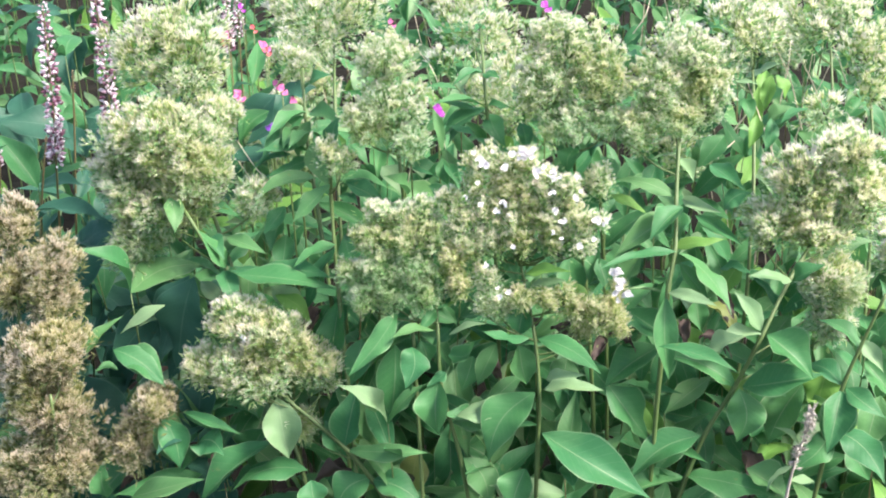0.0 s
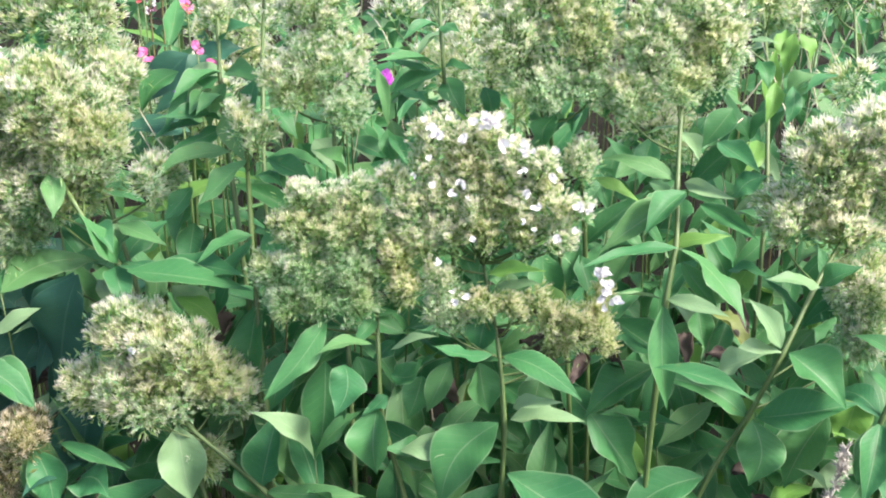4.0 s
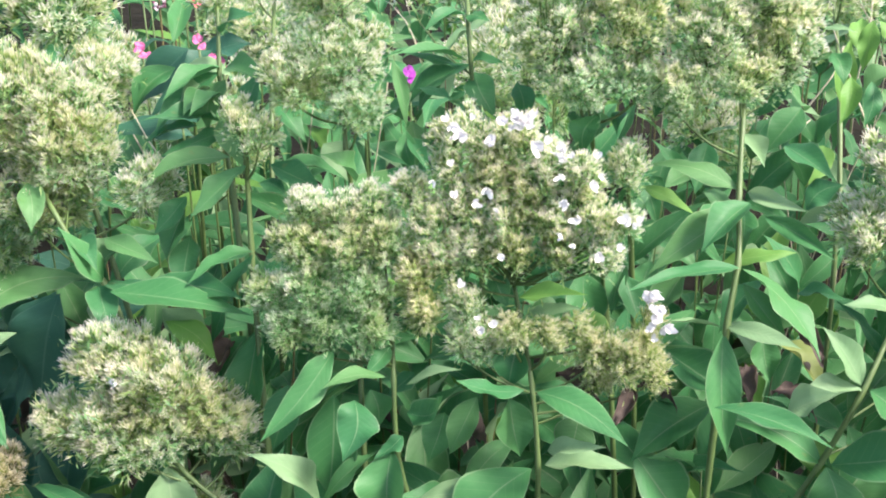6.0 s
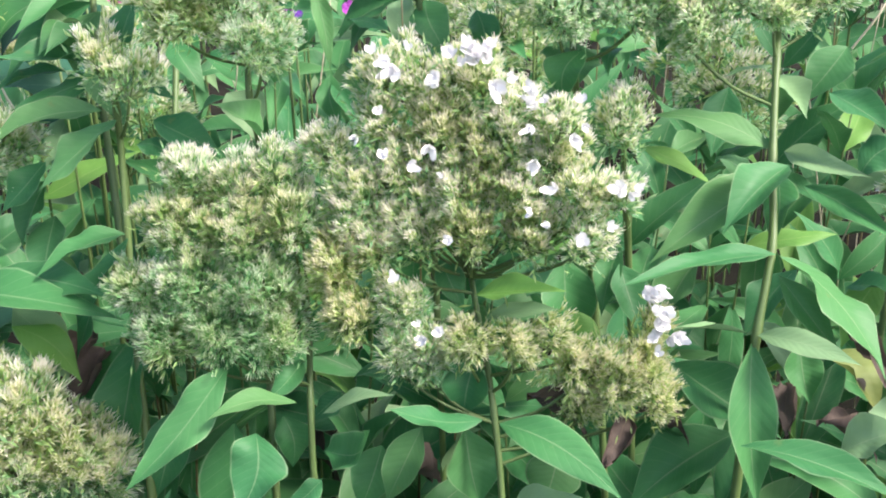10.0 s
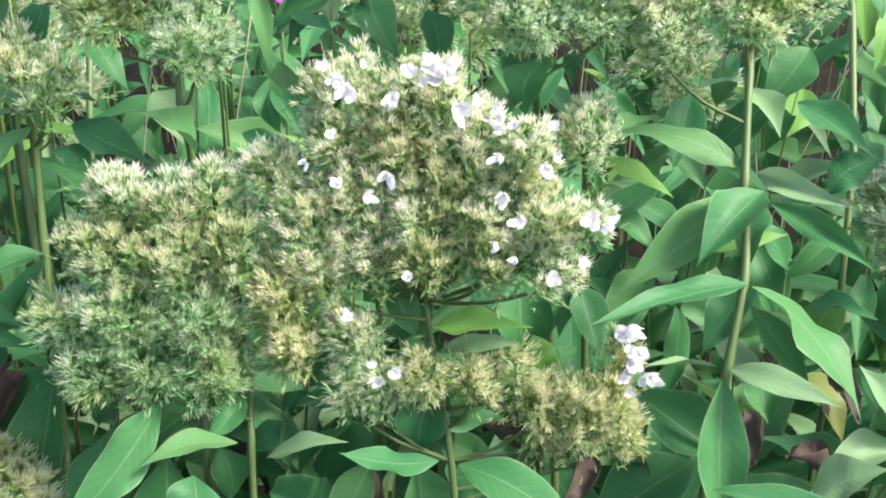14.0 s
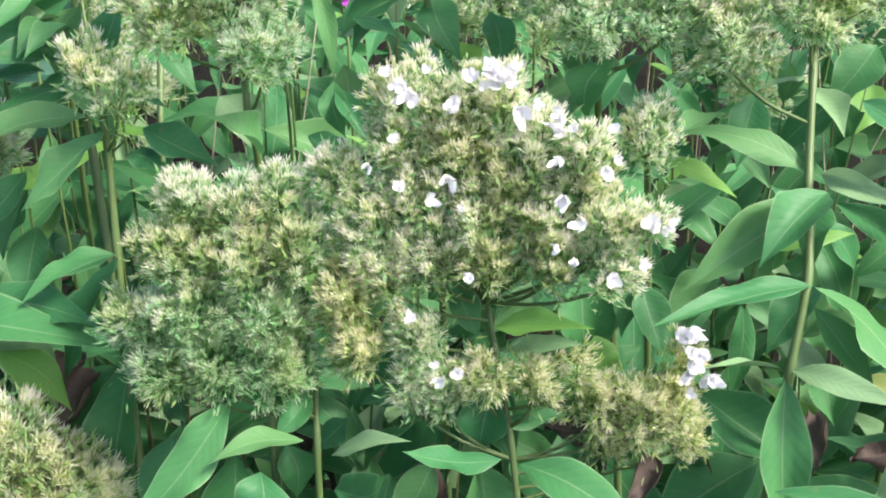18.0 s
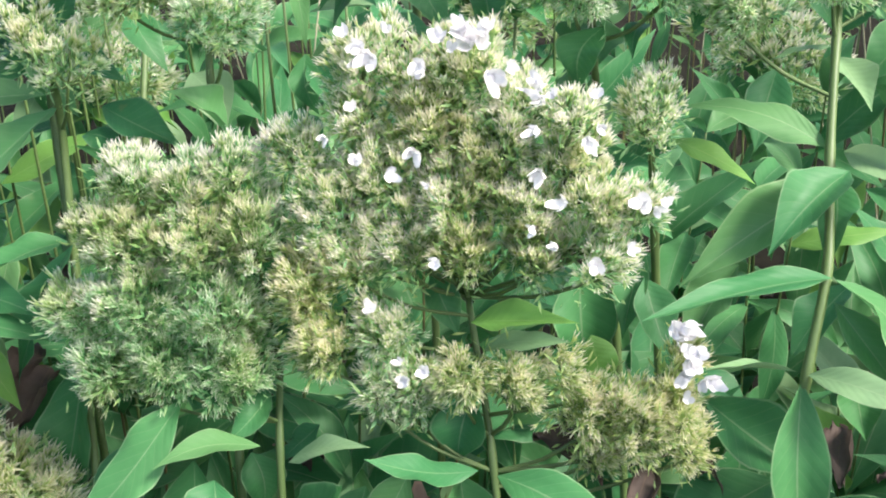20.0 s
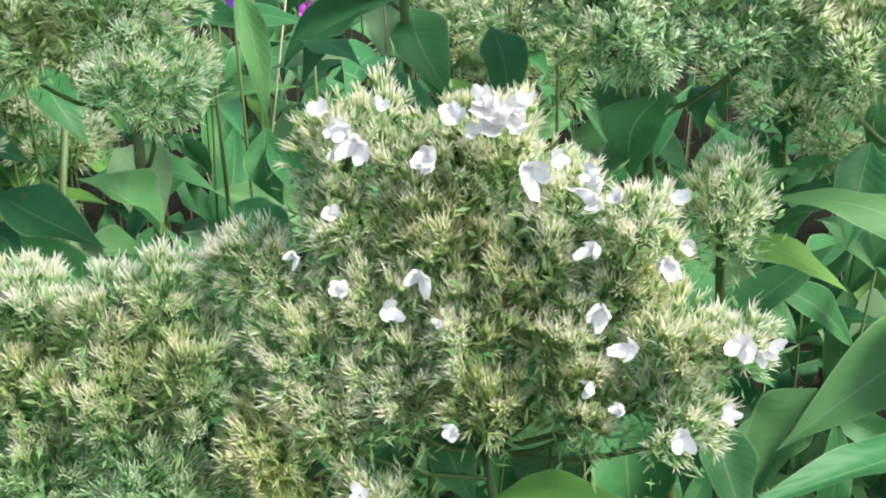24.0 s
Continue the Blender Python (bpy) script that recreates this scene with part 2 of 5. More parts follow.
def curve_points(pts, n):
    """A smooth line through pts, in n + 1 points, with tangents by chord length, so that long spans don't overshoot."""
    p = np.array(pts, float)
    gap = np.maximum(np.linalg.norm(np.diff(p, axis=0), axis=1), 1e-6)
    v = np.diff(p, axis=0) / gap[:, None]
    m = np.vstack([v[:1], (v[:-1] * gap[1:, None] + v[1:] * gap[:-1, None]) / (gap[1:] + gap[:-1])[:, None], v[-1:]])
    out = []
    for s in np.linspace(0, len(p) - 1 - 1e-6, n + 1):
        i = int(s)
        u, h = s - i, gap[i]
        out.append((2 * u ** 3 - 3 * u * u + 1) * p[i] + (u ** 3 - 2 * u * u + u) * h * m[i]
                   + (3 * u * u - 2 * u ** 3) * p[i + 1] + (u ** 3 - u * u) * h * m[i + 1])
    return np.array(out)


def tube(line, r0, r1, sides=7, knots=()):
    """A tapered round stem along a line, thicker at its knots."""
    line = np.asarray(line, float)
    n = len(line)
    d = np.gradient(line, axis=0)
    d /= np.linalg.norm(d, axis=1, keepdims=True) + 1e-12
    ref = np.array([0.31, 0.95, 0.05])
    a = np.cross(d, ref)
    a /= np.linalg.norm(a, axis=1, keepdims=True) + 1e-12
    b = np.cross(d, a)
    ang = np.linspace(0, 2 * math.pi, sides, endpoint=False)
    r = np.linspace(r0, r1, n)
    for k in knots:
        r = r * (1 + 0.2 * np.exp(-((np.linalg.norm(line - np.array(k), axis=1) / 0.006) ** 2)))
    v = line[:, None] + r[:, None, None] * (np.cos(ang)[None, :, None] * a[:, None] + np.sin(ang)[None, :, None] * b[:, None])
    faces = []
    for i in range(n - 1):
        for k in range(sides):
            k2 = (k + 1) % sides
            faces.append((i * sides + k, i * sides + k2, (i + 1) * sides + k2, (i + 1) * sides + k))
    faces.append(tuple(range((n - 1) * sides, n * sides)))
    return v.reshape(-1, 3), faces


def leaf_mesh(name, bend, fold, wave, seed, material, broad=0.42, steps=14):
    """A lance leaf of length 1 and width 1 along +y (its height goes with its width), arched, folded at its midrib and wavy at its edge."""
    r = np.random.default_rng(seed)
    ph, ph2 = r.uniform(0, 6, 2)
    side, droop, curl = r.normal(0, 0.06), r.uniform(0.0, 0.3), r.uniform(-0.3, 0.6)
    cols = (-1.0, -0.86, -0.45, 0.0, 0.45, 0.86, 1.0)
    v, uv, f = [], [], []
    for i in range(steps + 1):
        s = i / steps
        w = 0.5 * math.sin(math.pi * s ** (1.88 * broad)) ** 1.25
        w = max(w, 0.012 if s < 0.05 else 0.002)
        for u in cols:
            z = bend * 5.0 * s * (1 - s) * (1 - 0.25 * s) + fold * abs(u) * w * 0.7
            z += 0.75 * wave * w * u * abs(u) * (math.sin(8 * s + ph + (1.6 if u > 0 else 0)) * 0.27 + math.sin(19 * s + ph2 + 2 * u) * 0.09)
            z += curl * w * max(0, abs(u) - 0.3) ** 2 * (1 if u * (ph - 3) > 0 else 0.35)
            z -= droop * s ** 3
            z += 0.03 * math.sin(5 * s + ph2)
            z -= 0.10 * w * max(0, abs(u) - 0.8) * 5 * (0.3 + bend)
            v.append((u * w + side * math.sin(math.pi * s) * 2, s, z))
            uv.append((0.5 + 0.5 * u, s))
    k = len(cols)
    for i in range(steps):
        for j in range(k - 1):
            a = i * k + j
            f.append((a, a + 1, a + k + 1, a + k))
    return mesh_from(name, v, f, material, uv)


LEAF_SHAPES = {}
for tone, material in enumerate(LEAVES):
    for b in (-0.3, 0.05, 0.12, 0.2, 0.3):
        LEAF_SHAPES[tone, b] = [leaf_mesh("leaf", b, fold, wave, 1000 + 100 * tone + 10 * k + int(b * 100), material)
                                for k, (fold, wave) in enumerate(((0.35, 0.8), (0.75, 1.1), (0.2, 1.7), (0.55, 2.0), (0.9, 1.4)))]


def leaf(plant, base, az, el, length, width, bend=0.15, twist=0.0, tone=0, name="leaf", label=""):
    """A leaf from base towards the compass angle az (from +y, clockwise) and the slope el, in degrees."""
    key = min((-0.3, 0.05, 0.12, 0.2, 0.3), key=lambda b: abs(b - bend))
    me = LEAF_SHAPES[int(tone), key][int(rng.integers(5))]
    d = Vector((math.sin(radians(az)) * math.cos(radians(el)), math.cos(radians(az)) * math.cos(radians(el)), math.sin(radians(el))))
    up = Vector((0, -0.45, 1.0))
    x = d.cross(up)
    if x.length < 0.15:
        x = d.cross(Vector((0, -1, 0.2)))
    x.normalize()
    z = x.cross(d).normalized()
    turn = Matrix((x, d, z)).transposed().to_4x4() @ Matrix.Rotation(radians(twist), 4, "Y")
    ob = new(name, me)
    hang(ob, plant)
    ob.matrix_basis = Matrix.Translation(base) @ turn @ Matrix.Diagonal((width, length, width, 1))
    labels = ("", "fresh lime green leaf", "pale faded leaf", "yellowed leaf with dark spots", "withered brown leaf", "")
    return tagged(ob, label or labels[int(tone)])


def calyx_template(detail):
    """One calyx of height 1: a slim tube with five bristle-like teeth."""
    v, f, uv = [], [], []
    n = 4 if detail else 3
    for z, r in ((0.0, 0.05), (0.50, 0.125)):
        for k in range(n):
            a = 2 * math.pi * k / n
            v.append((r * math.cos(a), r * math.sin(a), z))
            uv.append((0, z))
    for k in range(n):
        k2 = (k + 1) % n
        f.extend(((k, k2, n + k2), (k, n + k2, n + k)))
    base_w, mid_w = (0.062, 0.034) if detail else (0.075, 0.04)
    for k in range(5):
        a = 2 * math.pi * (k + 0.5) / 5
        out, side = np.array((math.cos(a), math.sin(a), 0)), np.array((-math.sin(a), math.cos(a), 0))
        i = len(v)
        lean = 0.06 + 0.16 * ((k * 7) % 5) / 5
        low, mid, top = out * 0.115 + (0, 0, 0.44), out * (0.14 + lean * 0.4) + (0, 0, 0.72), out * (0.15 + lean * 1.3) + (0, 0, 0.93 + 0.07 * (k % 2))
        if not detail:
            v.extend((low - side * base_w, low + side * base_w, top))
            uv.extend(((0, 0.44), (0, 0.44), (0, 1.0)))
            f.append((i, i + 1, i + 2))
            continue
        v.extend((low - side * base_w, low + side * base_w, mid - side * mid_w, mid + side * mid_w, top))
        uv.extend(((0, 0.44), (0, 0.44), (0, 0.72), (0, 0.72), (0, 1.0)))
        f.extend(((i, i + 1, i + 3), (i, i + 3, i + 2), (i + 2, i + 3, i + 4)))
    return np.array(v), np.array(f), np.array(uv)


CALYX_FINE, CALYX_ROUGH = calyx_template(True), calyx_template(False)


BRACT = (np.array([(0, 0, 0), (0.10, 0.02, 0.4), (-0.10, 0.02, 0.4), (0, -0.06, 1.0)]), np.array([(0, 1, 2), (2, 1, 3)]),
         np.array([(0, 0.05), (0, 0.2), (0, 0.2), (0, 0.42)]))


def frames_for(dirs, spin):
    """Rotation matrices that turn +z to dirs."""
    ref = np.where(np.abs(dirs[:, 2:3]) < 0.9, np.array([[0, 0, 1.0]]), np.array([[1.0, 0, 0]]))
    x = np.cross(ref, dirs)
    x /= np.linalg.norm(x, axis=1, keepdims=True)
    y = np.cross(dirs, x)
    c, s = np.cos(spin)[:, None], np.sin(spin)[:, None]
    return np.stack([x * c + y * s, y * c - x * s, dirs], axis=2)


def scatter(template, at, dirs, size, r, thick=None):
    """Many copies of a template, as one vertex, face and uv list."""
    tv, tf, tuv = template
    n = len(at)
    m = frames_for(dirs, r.uniform(0, 6.28, n))
    s = np.stack([size if thick is None else thick, size if thick is None else thick, size], axis=1)
    v = np.einsum("nij,nkj->nki", m, tv[None] * s[:, None]) + at[:, None]
    f = tf[None] + (np.arange(n) * len(tv))[:, None, None]
    uv = np.repeat(tuv[None], n, axis=0).copy()
    uv[:, :, 0] = r.uniform(0, 1, n)[:, None]
    return v.reshape(-1, 3), f.reshape(-1, tf.shape[1]), uv.reshape(-1, 2)


def spread(n, r, jitter):
    """n directions, evenly over a sphere but for some jitter."""
    k = np.arange(n) + 0.5
    ph, th = np.arccos(1 - 2 * k / n), math.pi * (1 + 5 ** 0.5) * k + r.uniform(0, 6)
    d = np.stack([np.cos(th) * np.sin(ph), np.sin(th) * np.sin(ph), np.cos(ph)], axis=1) + r.normal(0, jitter, (n, 3))
    return d / np.linalg.norm(d, axis=1, keepdims=True)


def head_lobe(centre, radii, density, seed, fine, fresh_shade=0.0, others=(), middle=None, close=False):
    """A lobe of a phlox head: tufts of calyces that fan out over an uneven ellipsoid, with green bracts between them."""
    r = np.random.default_rng(seed)
    c, rad = np.array(centre), np.array(radii)
    core = np.maximum(rad - (0.0060 if close else 0.0075), rad * (0.76 if close else 0.70))
    area = 4 * math.pi * (core.prod() ** (2 / 3))
    gap = 0.0064 if close else 0.0083 if fine else 0.0150
    scale = 0.76 if close else 1.1 if fine else 1.5
    n = max(5, int(area / gap ** 2 * density))
    d = spread(n, r, 0.26)
    d = d[(d[:, 2] > -0.45) | (r.random(n) < 0.75)]
    n = len(d)
    reach = r.uniform(0.70, 1.12, n) + 0.2 * (r.random(n) < 0.12)
    a, b, e = r.uniform(0, 6.28, 3)
    reach *= 1 + 0.12 * np.sin(3.1 * d[:, 0] + a) * np.sin(3.7 * d[:, 2] + b) + 0.08 * np.sin(5.3 * d[:, 1] + 4.1 * d[:, 0] + e)
    reach = np.where(r.random(n) < 0.25, reach * r.uniform(0.45, 0.8, n), reach)
    hub = c + d * core * reach[:, None]
    # few where the neighbouring lobes would bury it
    free = np.ones(n, bool)
    for o in others:
        oc, orad = np.array(o[:3]), np.array(o[3:6])
        free &= ((((hub - oc) / orad) ** 2).sum(axis=1) > 0.14) | (r.random(n) < 0.25)
    if free.sum() < 4:
        free[:4] = True
    d, hub = d[free], hub[free]
    n = len(d)
    away = hub - np.array(middle if middle is not None else centre) + 1e-6
    away /= np.linalg.norm(away, axis=1, keepdims=True)
    axis = 0.55 * d / core * core.min() + 0.45 * away + np.array([0, -0.12, 0.55]) + r.normal(0, 0.16, (n, 3))
    axis /= np.linalg.norm(axis, axis=1, keepdims=True)
    # each tuft: calyces side by side that spread like a brush, the upper ones tighter and taller
    per = 12 if close else 14 if fine else 9
    tight = (axis[:, 2] > 0.6) & (r.random(n) < 0.6)
    fan = np.where(tight, 0.22, r.uniform(0.34, 0.60, n))
    grow = r.uniform(0.80, 1.15, n) * np.where(tight, 1.12, 1.0) * scale
    m = n * per
    off = r.normal(0, 1, (m, 3)) * np.repeat(fan, per)[:, None]
    dirs = np.repeat(axis, per, axis=0) + off
    dirs /= np.linalg.norm(dirs, axis=1, keepdims=True)
    size = r.uniform(0.0052, 0.0080, m) * np.repeat(grow, per)
    lift = np.repeat(np.where(tight, 0.003, 0.0), per)[:, None] * np.repeat(axis, per, axis=0)
    at = np.repeat(hub, per, axis=0) + lift + off * 0.0058 * scale + r.normal(0, 0.0012 * scale, (m, 3)) - dirs * (r.random(m) ** 2 * 0.0035)[:, None]
    template = CALYX_FINE if fine else CALYX_ROUGH
    sv, sf, su = scatter(template, at, dirs, size, r, size * r.uniform(0.85, 1.15, m))
    # random drying per tuft, plus painted top light: paler facing up, greener facing down
    dry_lit = np.repeat(r.uniform(0.52, 1.40, n) + 0.25 * tight + 0.85 * (axis[:, 2] - 0.57), per) + r.normal(0, 0.12, m) - fresh_shade
    su[:, 0] = np.repeat(np.clip(dry_lit, 0, 1), len(template[0]))
    # narrow green bracts and young buds between the tufts
    k = 12 if fine else 8
    q = n * k
    bd = spread(q, r, 0.4) + np.repeat(axis, k, axis=0) * 0.6
    bd /= np.linalg.norm(bd, axis=1, keepdims=True)
    bat = np.repeat(hub - axis * 0.003, k, axis=0) + r.normal(0, 0.0056 * scale, (q, 3))
    bv, bf, bu = scatter(BRACT, bat, bd, r.uniform(0.005, 0.009, q) * scale, r)
    bu[:, 0] = 0.2 + 0.8 * bu[:, 0]
    return (np.vstack([sv, bv]), np.vstack([sf, bf + len(sv)]), np.vstack([su, bu])), hub


def flower_mesh(name, material, petals=3, size=0.006, cup=0.5, seed=0):
    """A small withered flower: a few rounded, cupped petals."""
    r = np.random.default_rng(seed)
    v, f = [], []
    for p in range(petals):
        a = 2 * math.pi * p / petals + r.uniform(-0.4, 0.4)
        o, s = np.array((math.cos(a), math.sin(a), 0)), np.array((-math.sin(a), math.cos(a), 0))
        base, rows, cols, ln, lift = len(v), 4, 5, size * r.uniform(0.75, 1.15), cup * r.uniform(0.5, 1.5)
        for i in range(rows + 1):
            t = i / rows
            w = size * 0.55 * (math.sin(math.pi * (0.12 + 0.78 * t)) ** 0.7)
            for j in range(cols):
                u = j / (cols - 1) * 2 - 1
                v.append(o * ln * t + s * w * u + np.array((0, 0, lift * ln * (t ** 1.5) - 0.25 * w * u * u + r.normal(0, size * 0.11))))
        for i in range(rows):
            for j in range(cols - 1):
                q = base + i * cols + j
                f.append((q, q + 1, q + cols + 1, q + cols))
    return mesh_from(name, v, f, material)


WHITE = [flower_mesh("white_flower", PETAL, 3 + k % 3, 0.0034, 1.2 + 0.5 * (k % 2), 40 + k) for k in range(5)]
count = [0]


def phlox(label, stem, leaves, heads, tone=0, flowers=(), group="phlox stems", fine=True, red=False, green=0.0, close=False):
    """One phlox plant: stem, paired leaves, and a head of calyx lobes with its last flowers."""
    count[0] += 1
    seed = count[0]
    r = np.random.default_rng(seed * 31)
    plant = thing("phlox", stem[0], label, "flowering plant", group)
    line = curve_points(stem, 8 * (len(stem) - 1))
    top_r = 0.0017 if len(stem) < 6 else 0.0020
    v, f = tube(line, 0.0022 if fine else 0.0020, top_r * (0.85 if fine else 0.7) if heads else 0.0006, 8, [p for p in stem[1:-1]])
    part("stem", mesh_from("stem", v, f, STEM_RED if red else STEM), plant)
    for x, y, z, az, el, ln, w, bend, twist, hue in leaves:
        leaf(plant, (x, y, z), az, el, ln, w, bend, twist + r.uniform(-12, 12), hue)
    tip = np.array(stem[-1])
    fine = fine and tip[1] < 0.25
    hubs_all = []
    middle = np.mean([h[:3] for h in heads], axis=0) - (0, 0, 0.03) if heads else None
    high, low = max([h[2] for h in heads], default=0), min([h[2] for h in heads], default=0)
    for k, (x, y, z, rx, ry, rz, dens, *hue) in enumerate(heads):
        rel = (high - z) / max(high - low, 0.03)   # lower lobes greener: shade low in the head, put into the colour
        fresh_shade = 0.25 * rel + green * (0.3 + 0.7 * rel)
        (hv, hf, huv), hubs = head_lobe((x, y, z), (rx, ry, rz), dens, seed * 13 + k, fine, fresh_shade, heads[:k] + heads[k + 1:], middle, close)
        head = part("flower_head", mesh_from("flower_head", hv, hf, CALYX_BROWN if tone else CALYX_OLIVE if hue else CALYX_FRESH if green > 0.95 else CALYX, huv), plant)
        # thin stalks inside the head
        vs, fs = [], []
        core = np.array((x, y, z)) - np.array((0, 0, rz * 0.75))
        low_end = line[line[:, 2] < core[2] - 0.02]
        fork = low_end[-1] if len(low_end) else tip
        lines = [curve_points([fork, fork * 0.5 + core * 0.5 - (0, 0, 0.004), core], 6)] if np.linalg.norm(fork - core) > 0.012 else []
        for h in hubs[::4]:
            lines.append(curve_points([core, core * 0.45 + h * 0.55 - np.array((0, 0, 0.003)), h], 2))
        for q, ln in enumerate(lines):
            a, b = tube(ln, 0.0006 if q else 0.0010, 0.0004 if q else 0.0009, 4)
            off = sum(len(e) for e in vs)
            vs.append(a)
            fs.extend(tuple(i + off for i in face) for face in b)
        tagged(part("flower_stalk", mesh_from("flower_stalk", np.vstack(vs), fs, STEM), head), kind="stuff")
        hubs_all.append((head, np.array((x, y, z))))
    for x, y, z, size in flowers:
        head, near = min(hubs_all, key=lambda h: np.linalg.norm(h[1] - (x, y, z)))
        d = np.array((x, y, z)) - near
        white_flower(head, (x, y, z), d / np.linalg.norm(d), r, size)
    return plant


def white_flower(plant, at, d, r, size=1.0):
    ob = new("white_flower", WHITE[int(r.integers(5))])
    hang(ob, plant)
    turn = Vector(d).to_track_quat("Z", "Y").to_matrix().to_4x4()
    ob.matrix_basis = Matrix.Translation(Vector(at)) @ turn @ Matrix.Rotation(r.uniform(0, 6.28), 4, "Z") @ Matrix.Diagonal((size, size, size, 1))
    return tagged(ob, "last white phlox flower")


# ---- ground ----
def ground_sheet():
    xs = np.concatenate([[-400, -60, -12, -4], np.linspace(-1.6, 1.6, 33), [4, 12, 60, 400]])
    ys = np.concatenate([[-400, -60, -12, -4, -1.5], np.linspace(-0.7, 2.5, 33), [5, 12, 60, 400]])
    v = [(x, y, 0.03 * noise.noise(Vector((x * 3, y * 3, 0))) * (abs(x) < 3 and abs(y) < 4) - 0.005) for y in ys for x in xs]
    n = len(xs)
    f = [(j * n + i, j * n + i + 1, (j + 1) * n + i + 1, (j + 1) * n + i) for j in range(len(ys) - 1) for i in range(n - 1)]
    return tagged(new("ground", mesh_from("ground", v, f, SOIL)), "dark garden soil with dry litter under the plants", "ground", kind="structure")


ground_sheet()

# ---- the phlox clump ----
phlox('leafy phlox stem carrying a broad fading flower head',
      stem=[(0.001, 0.006, 0.000), (-0.039, 0.015, 0.531), (-0.056, 0.020, 0.607), (-0.058, 0.030, 0.649), (-0.061, 0.055, 0.678)],
      leaves=[(-0.061, 0.010, 0.662, -118, 5, 0.043, 0.014, 0.12, 0, 0),
              (-0.048, 0.000, 0.661, 119, 28, 0.047, 0.012, 0.3, 0, 2),
              (-0.048, 0.005, 0.639, 136, 38, 0.044, 0.021, -0.3, 20, 0),
              (-0.081, 0.010, 0.644, -169, -38, 0.039, 0.028, 0.12, 0, 0),
              (-0.094, 0.020, 0.675, -132, -36, 0.074, 0.022, 0.12, -10, 0),
              (-0.060, 0.030, 0.674, -143, -24, 0.027, 0.013, 0.12, 0, 0),
              (-0.076, 0.050, 0.631, 149, -64, 0.027, 0.020, 0.12, 0, 0),
              (-0.133, 0.060, 0.628, -151, -61, 0.047, 0.027, 0.05, 0, 0),
              (-0.047, 0.060, 0.640, -119, -36, 0.025, 0.016, 0.05, 0, 0),
              (-0.026, 0.050, 0.615, -151, -49, 0.035, 0.025, 0.05, 0, 0),
              (-0.051, 0.010, 0.619, -140, -7, 0.026, 0.012, 0.12, 0, 0),
              (-0.057, 0.000, 0.615, -174, -66, 0.050, 0.034, 0.12, 0, 0),
              (-0.040, 0.000, 0.578, 102, 12, 0.051, 0.022, 0.12, 0, 2),
              (-0.099, 0.040, 0.632, -145, -81, 0.078, 0.036, 0.05, 0, 0)],
      heads=[(-0.112, 0.044, 0.762, 0.013, 0.016, 0.012, 1),
             (-0.089, 0.043, 0.761, 0.013, 0.016, 0.013, 1),
             (-0.071, 0.045, 0.766, 0.012, 0.015, 0.012, 1),
             (-0.118, 0.038, 0.740, 0.018, 0.020, 0.014, 1),
             (-0.088, 0.038, 0.738, 0.020, 0.023, 0.017, 1),
             (-0.063, 0.039, 0.742, 0.016, 0.021, 0.018, 1),
             (-0.136, 0.031, 0.710, 0.015, 0.017, 0.012, 1),
             (-0.110, 0.032, 0.715, 0.019, 0.022, 0.017, 1),
             (-0.078, 0.031, 0.711, 0.020, 0.023, 0.017, 1),
             (-0.127, 0.025, 0.688, 0.015, 0.018, 0.014, 1),
             (-0.100, 0.025, 0.690, 0.018, 0.020, 0.014, 1),
             (-0.072, 0.025, 0.691, 0.018, 0.021, 0.016, 1)], green=1.0, close=True)
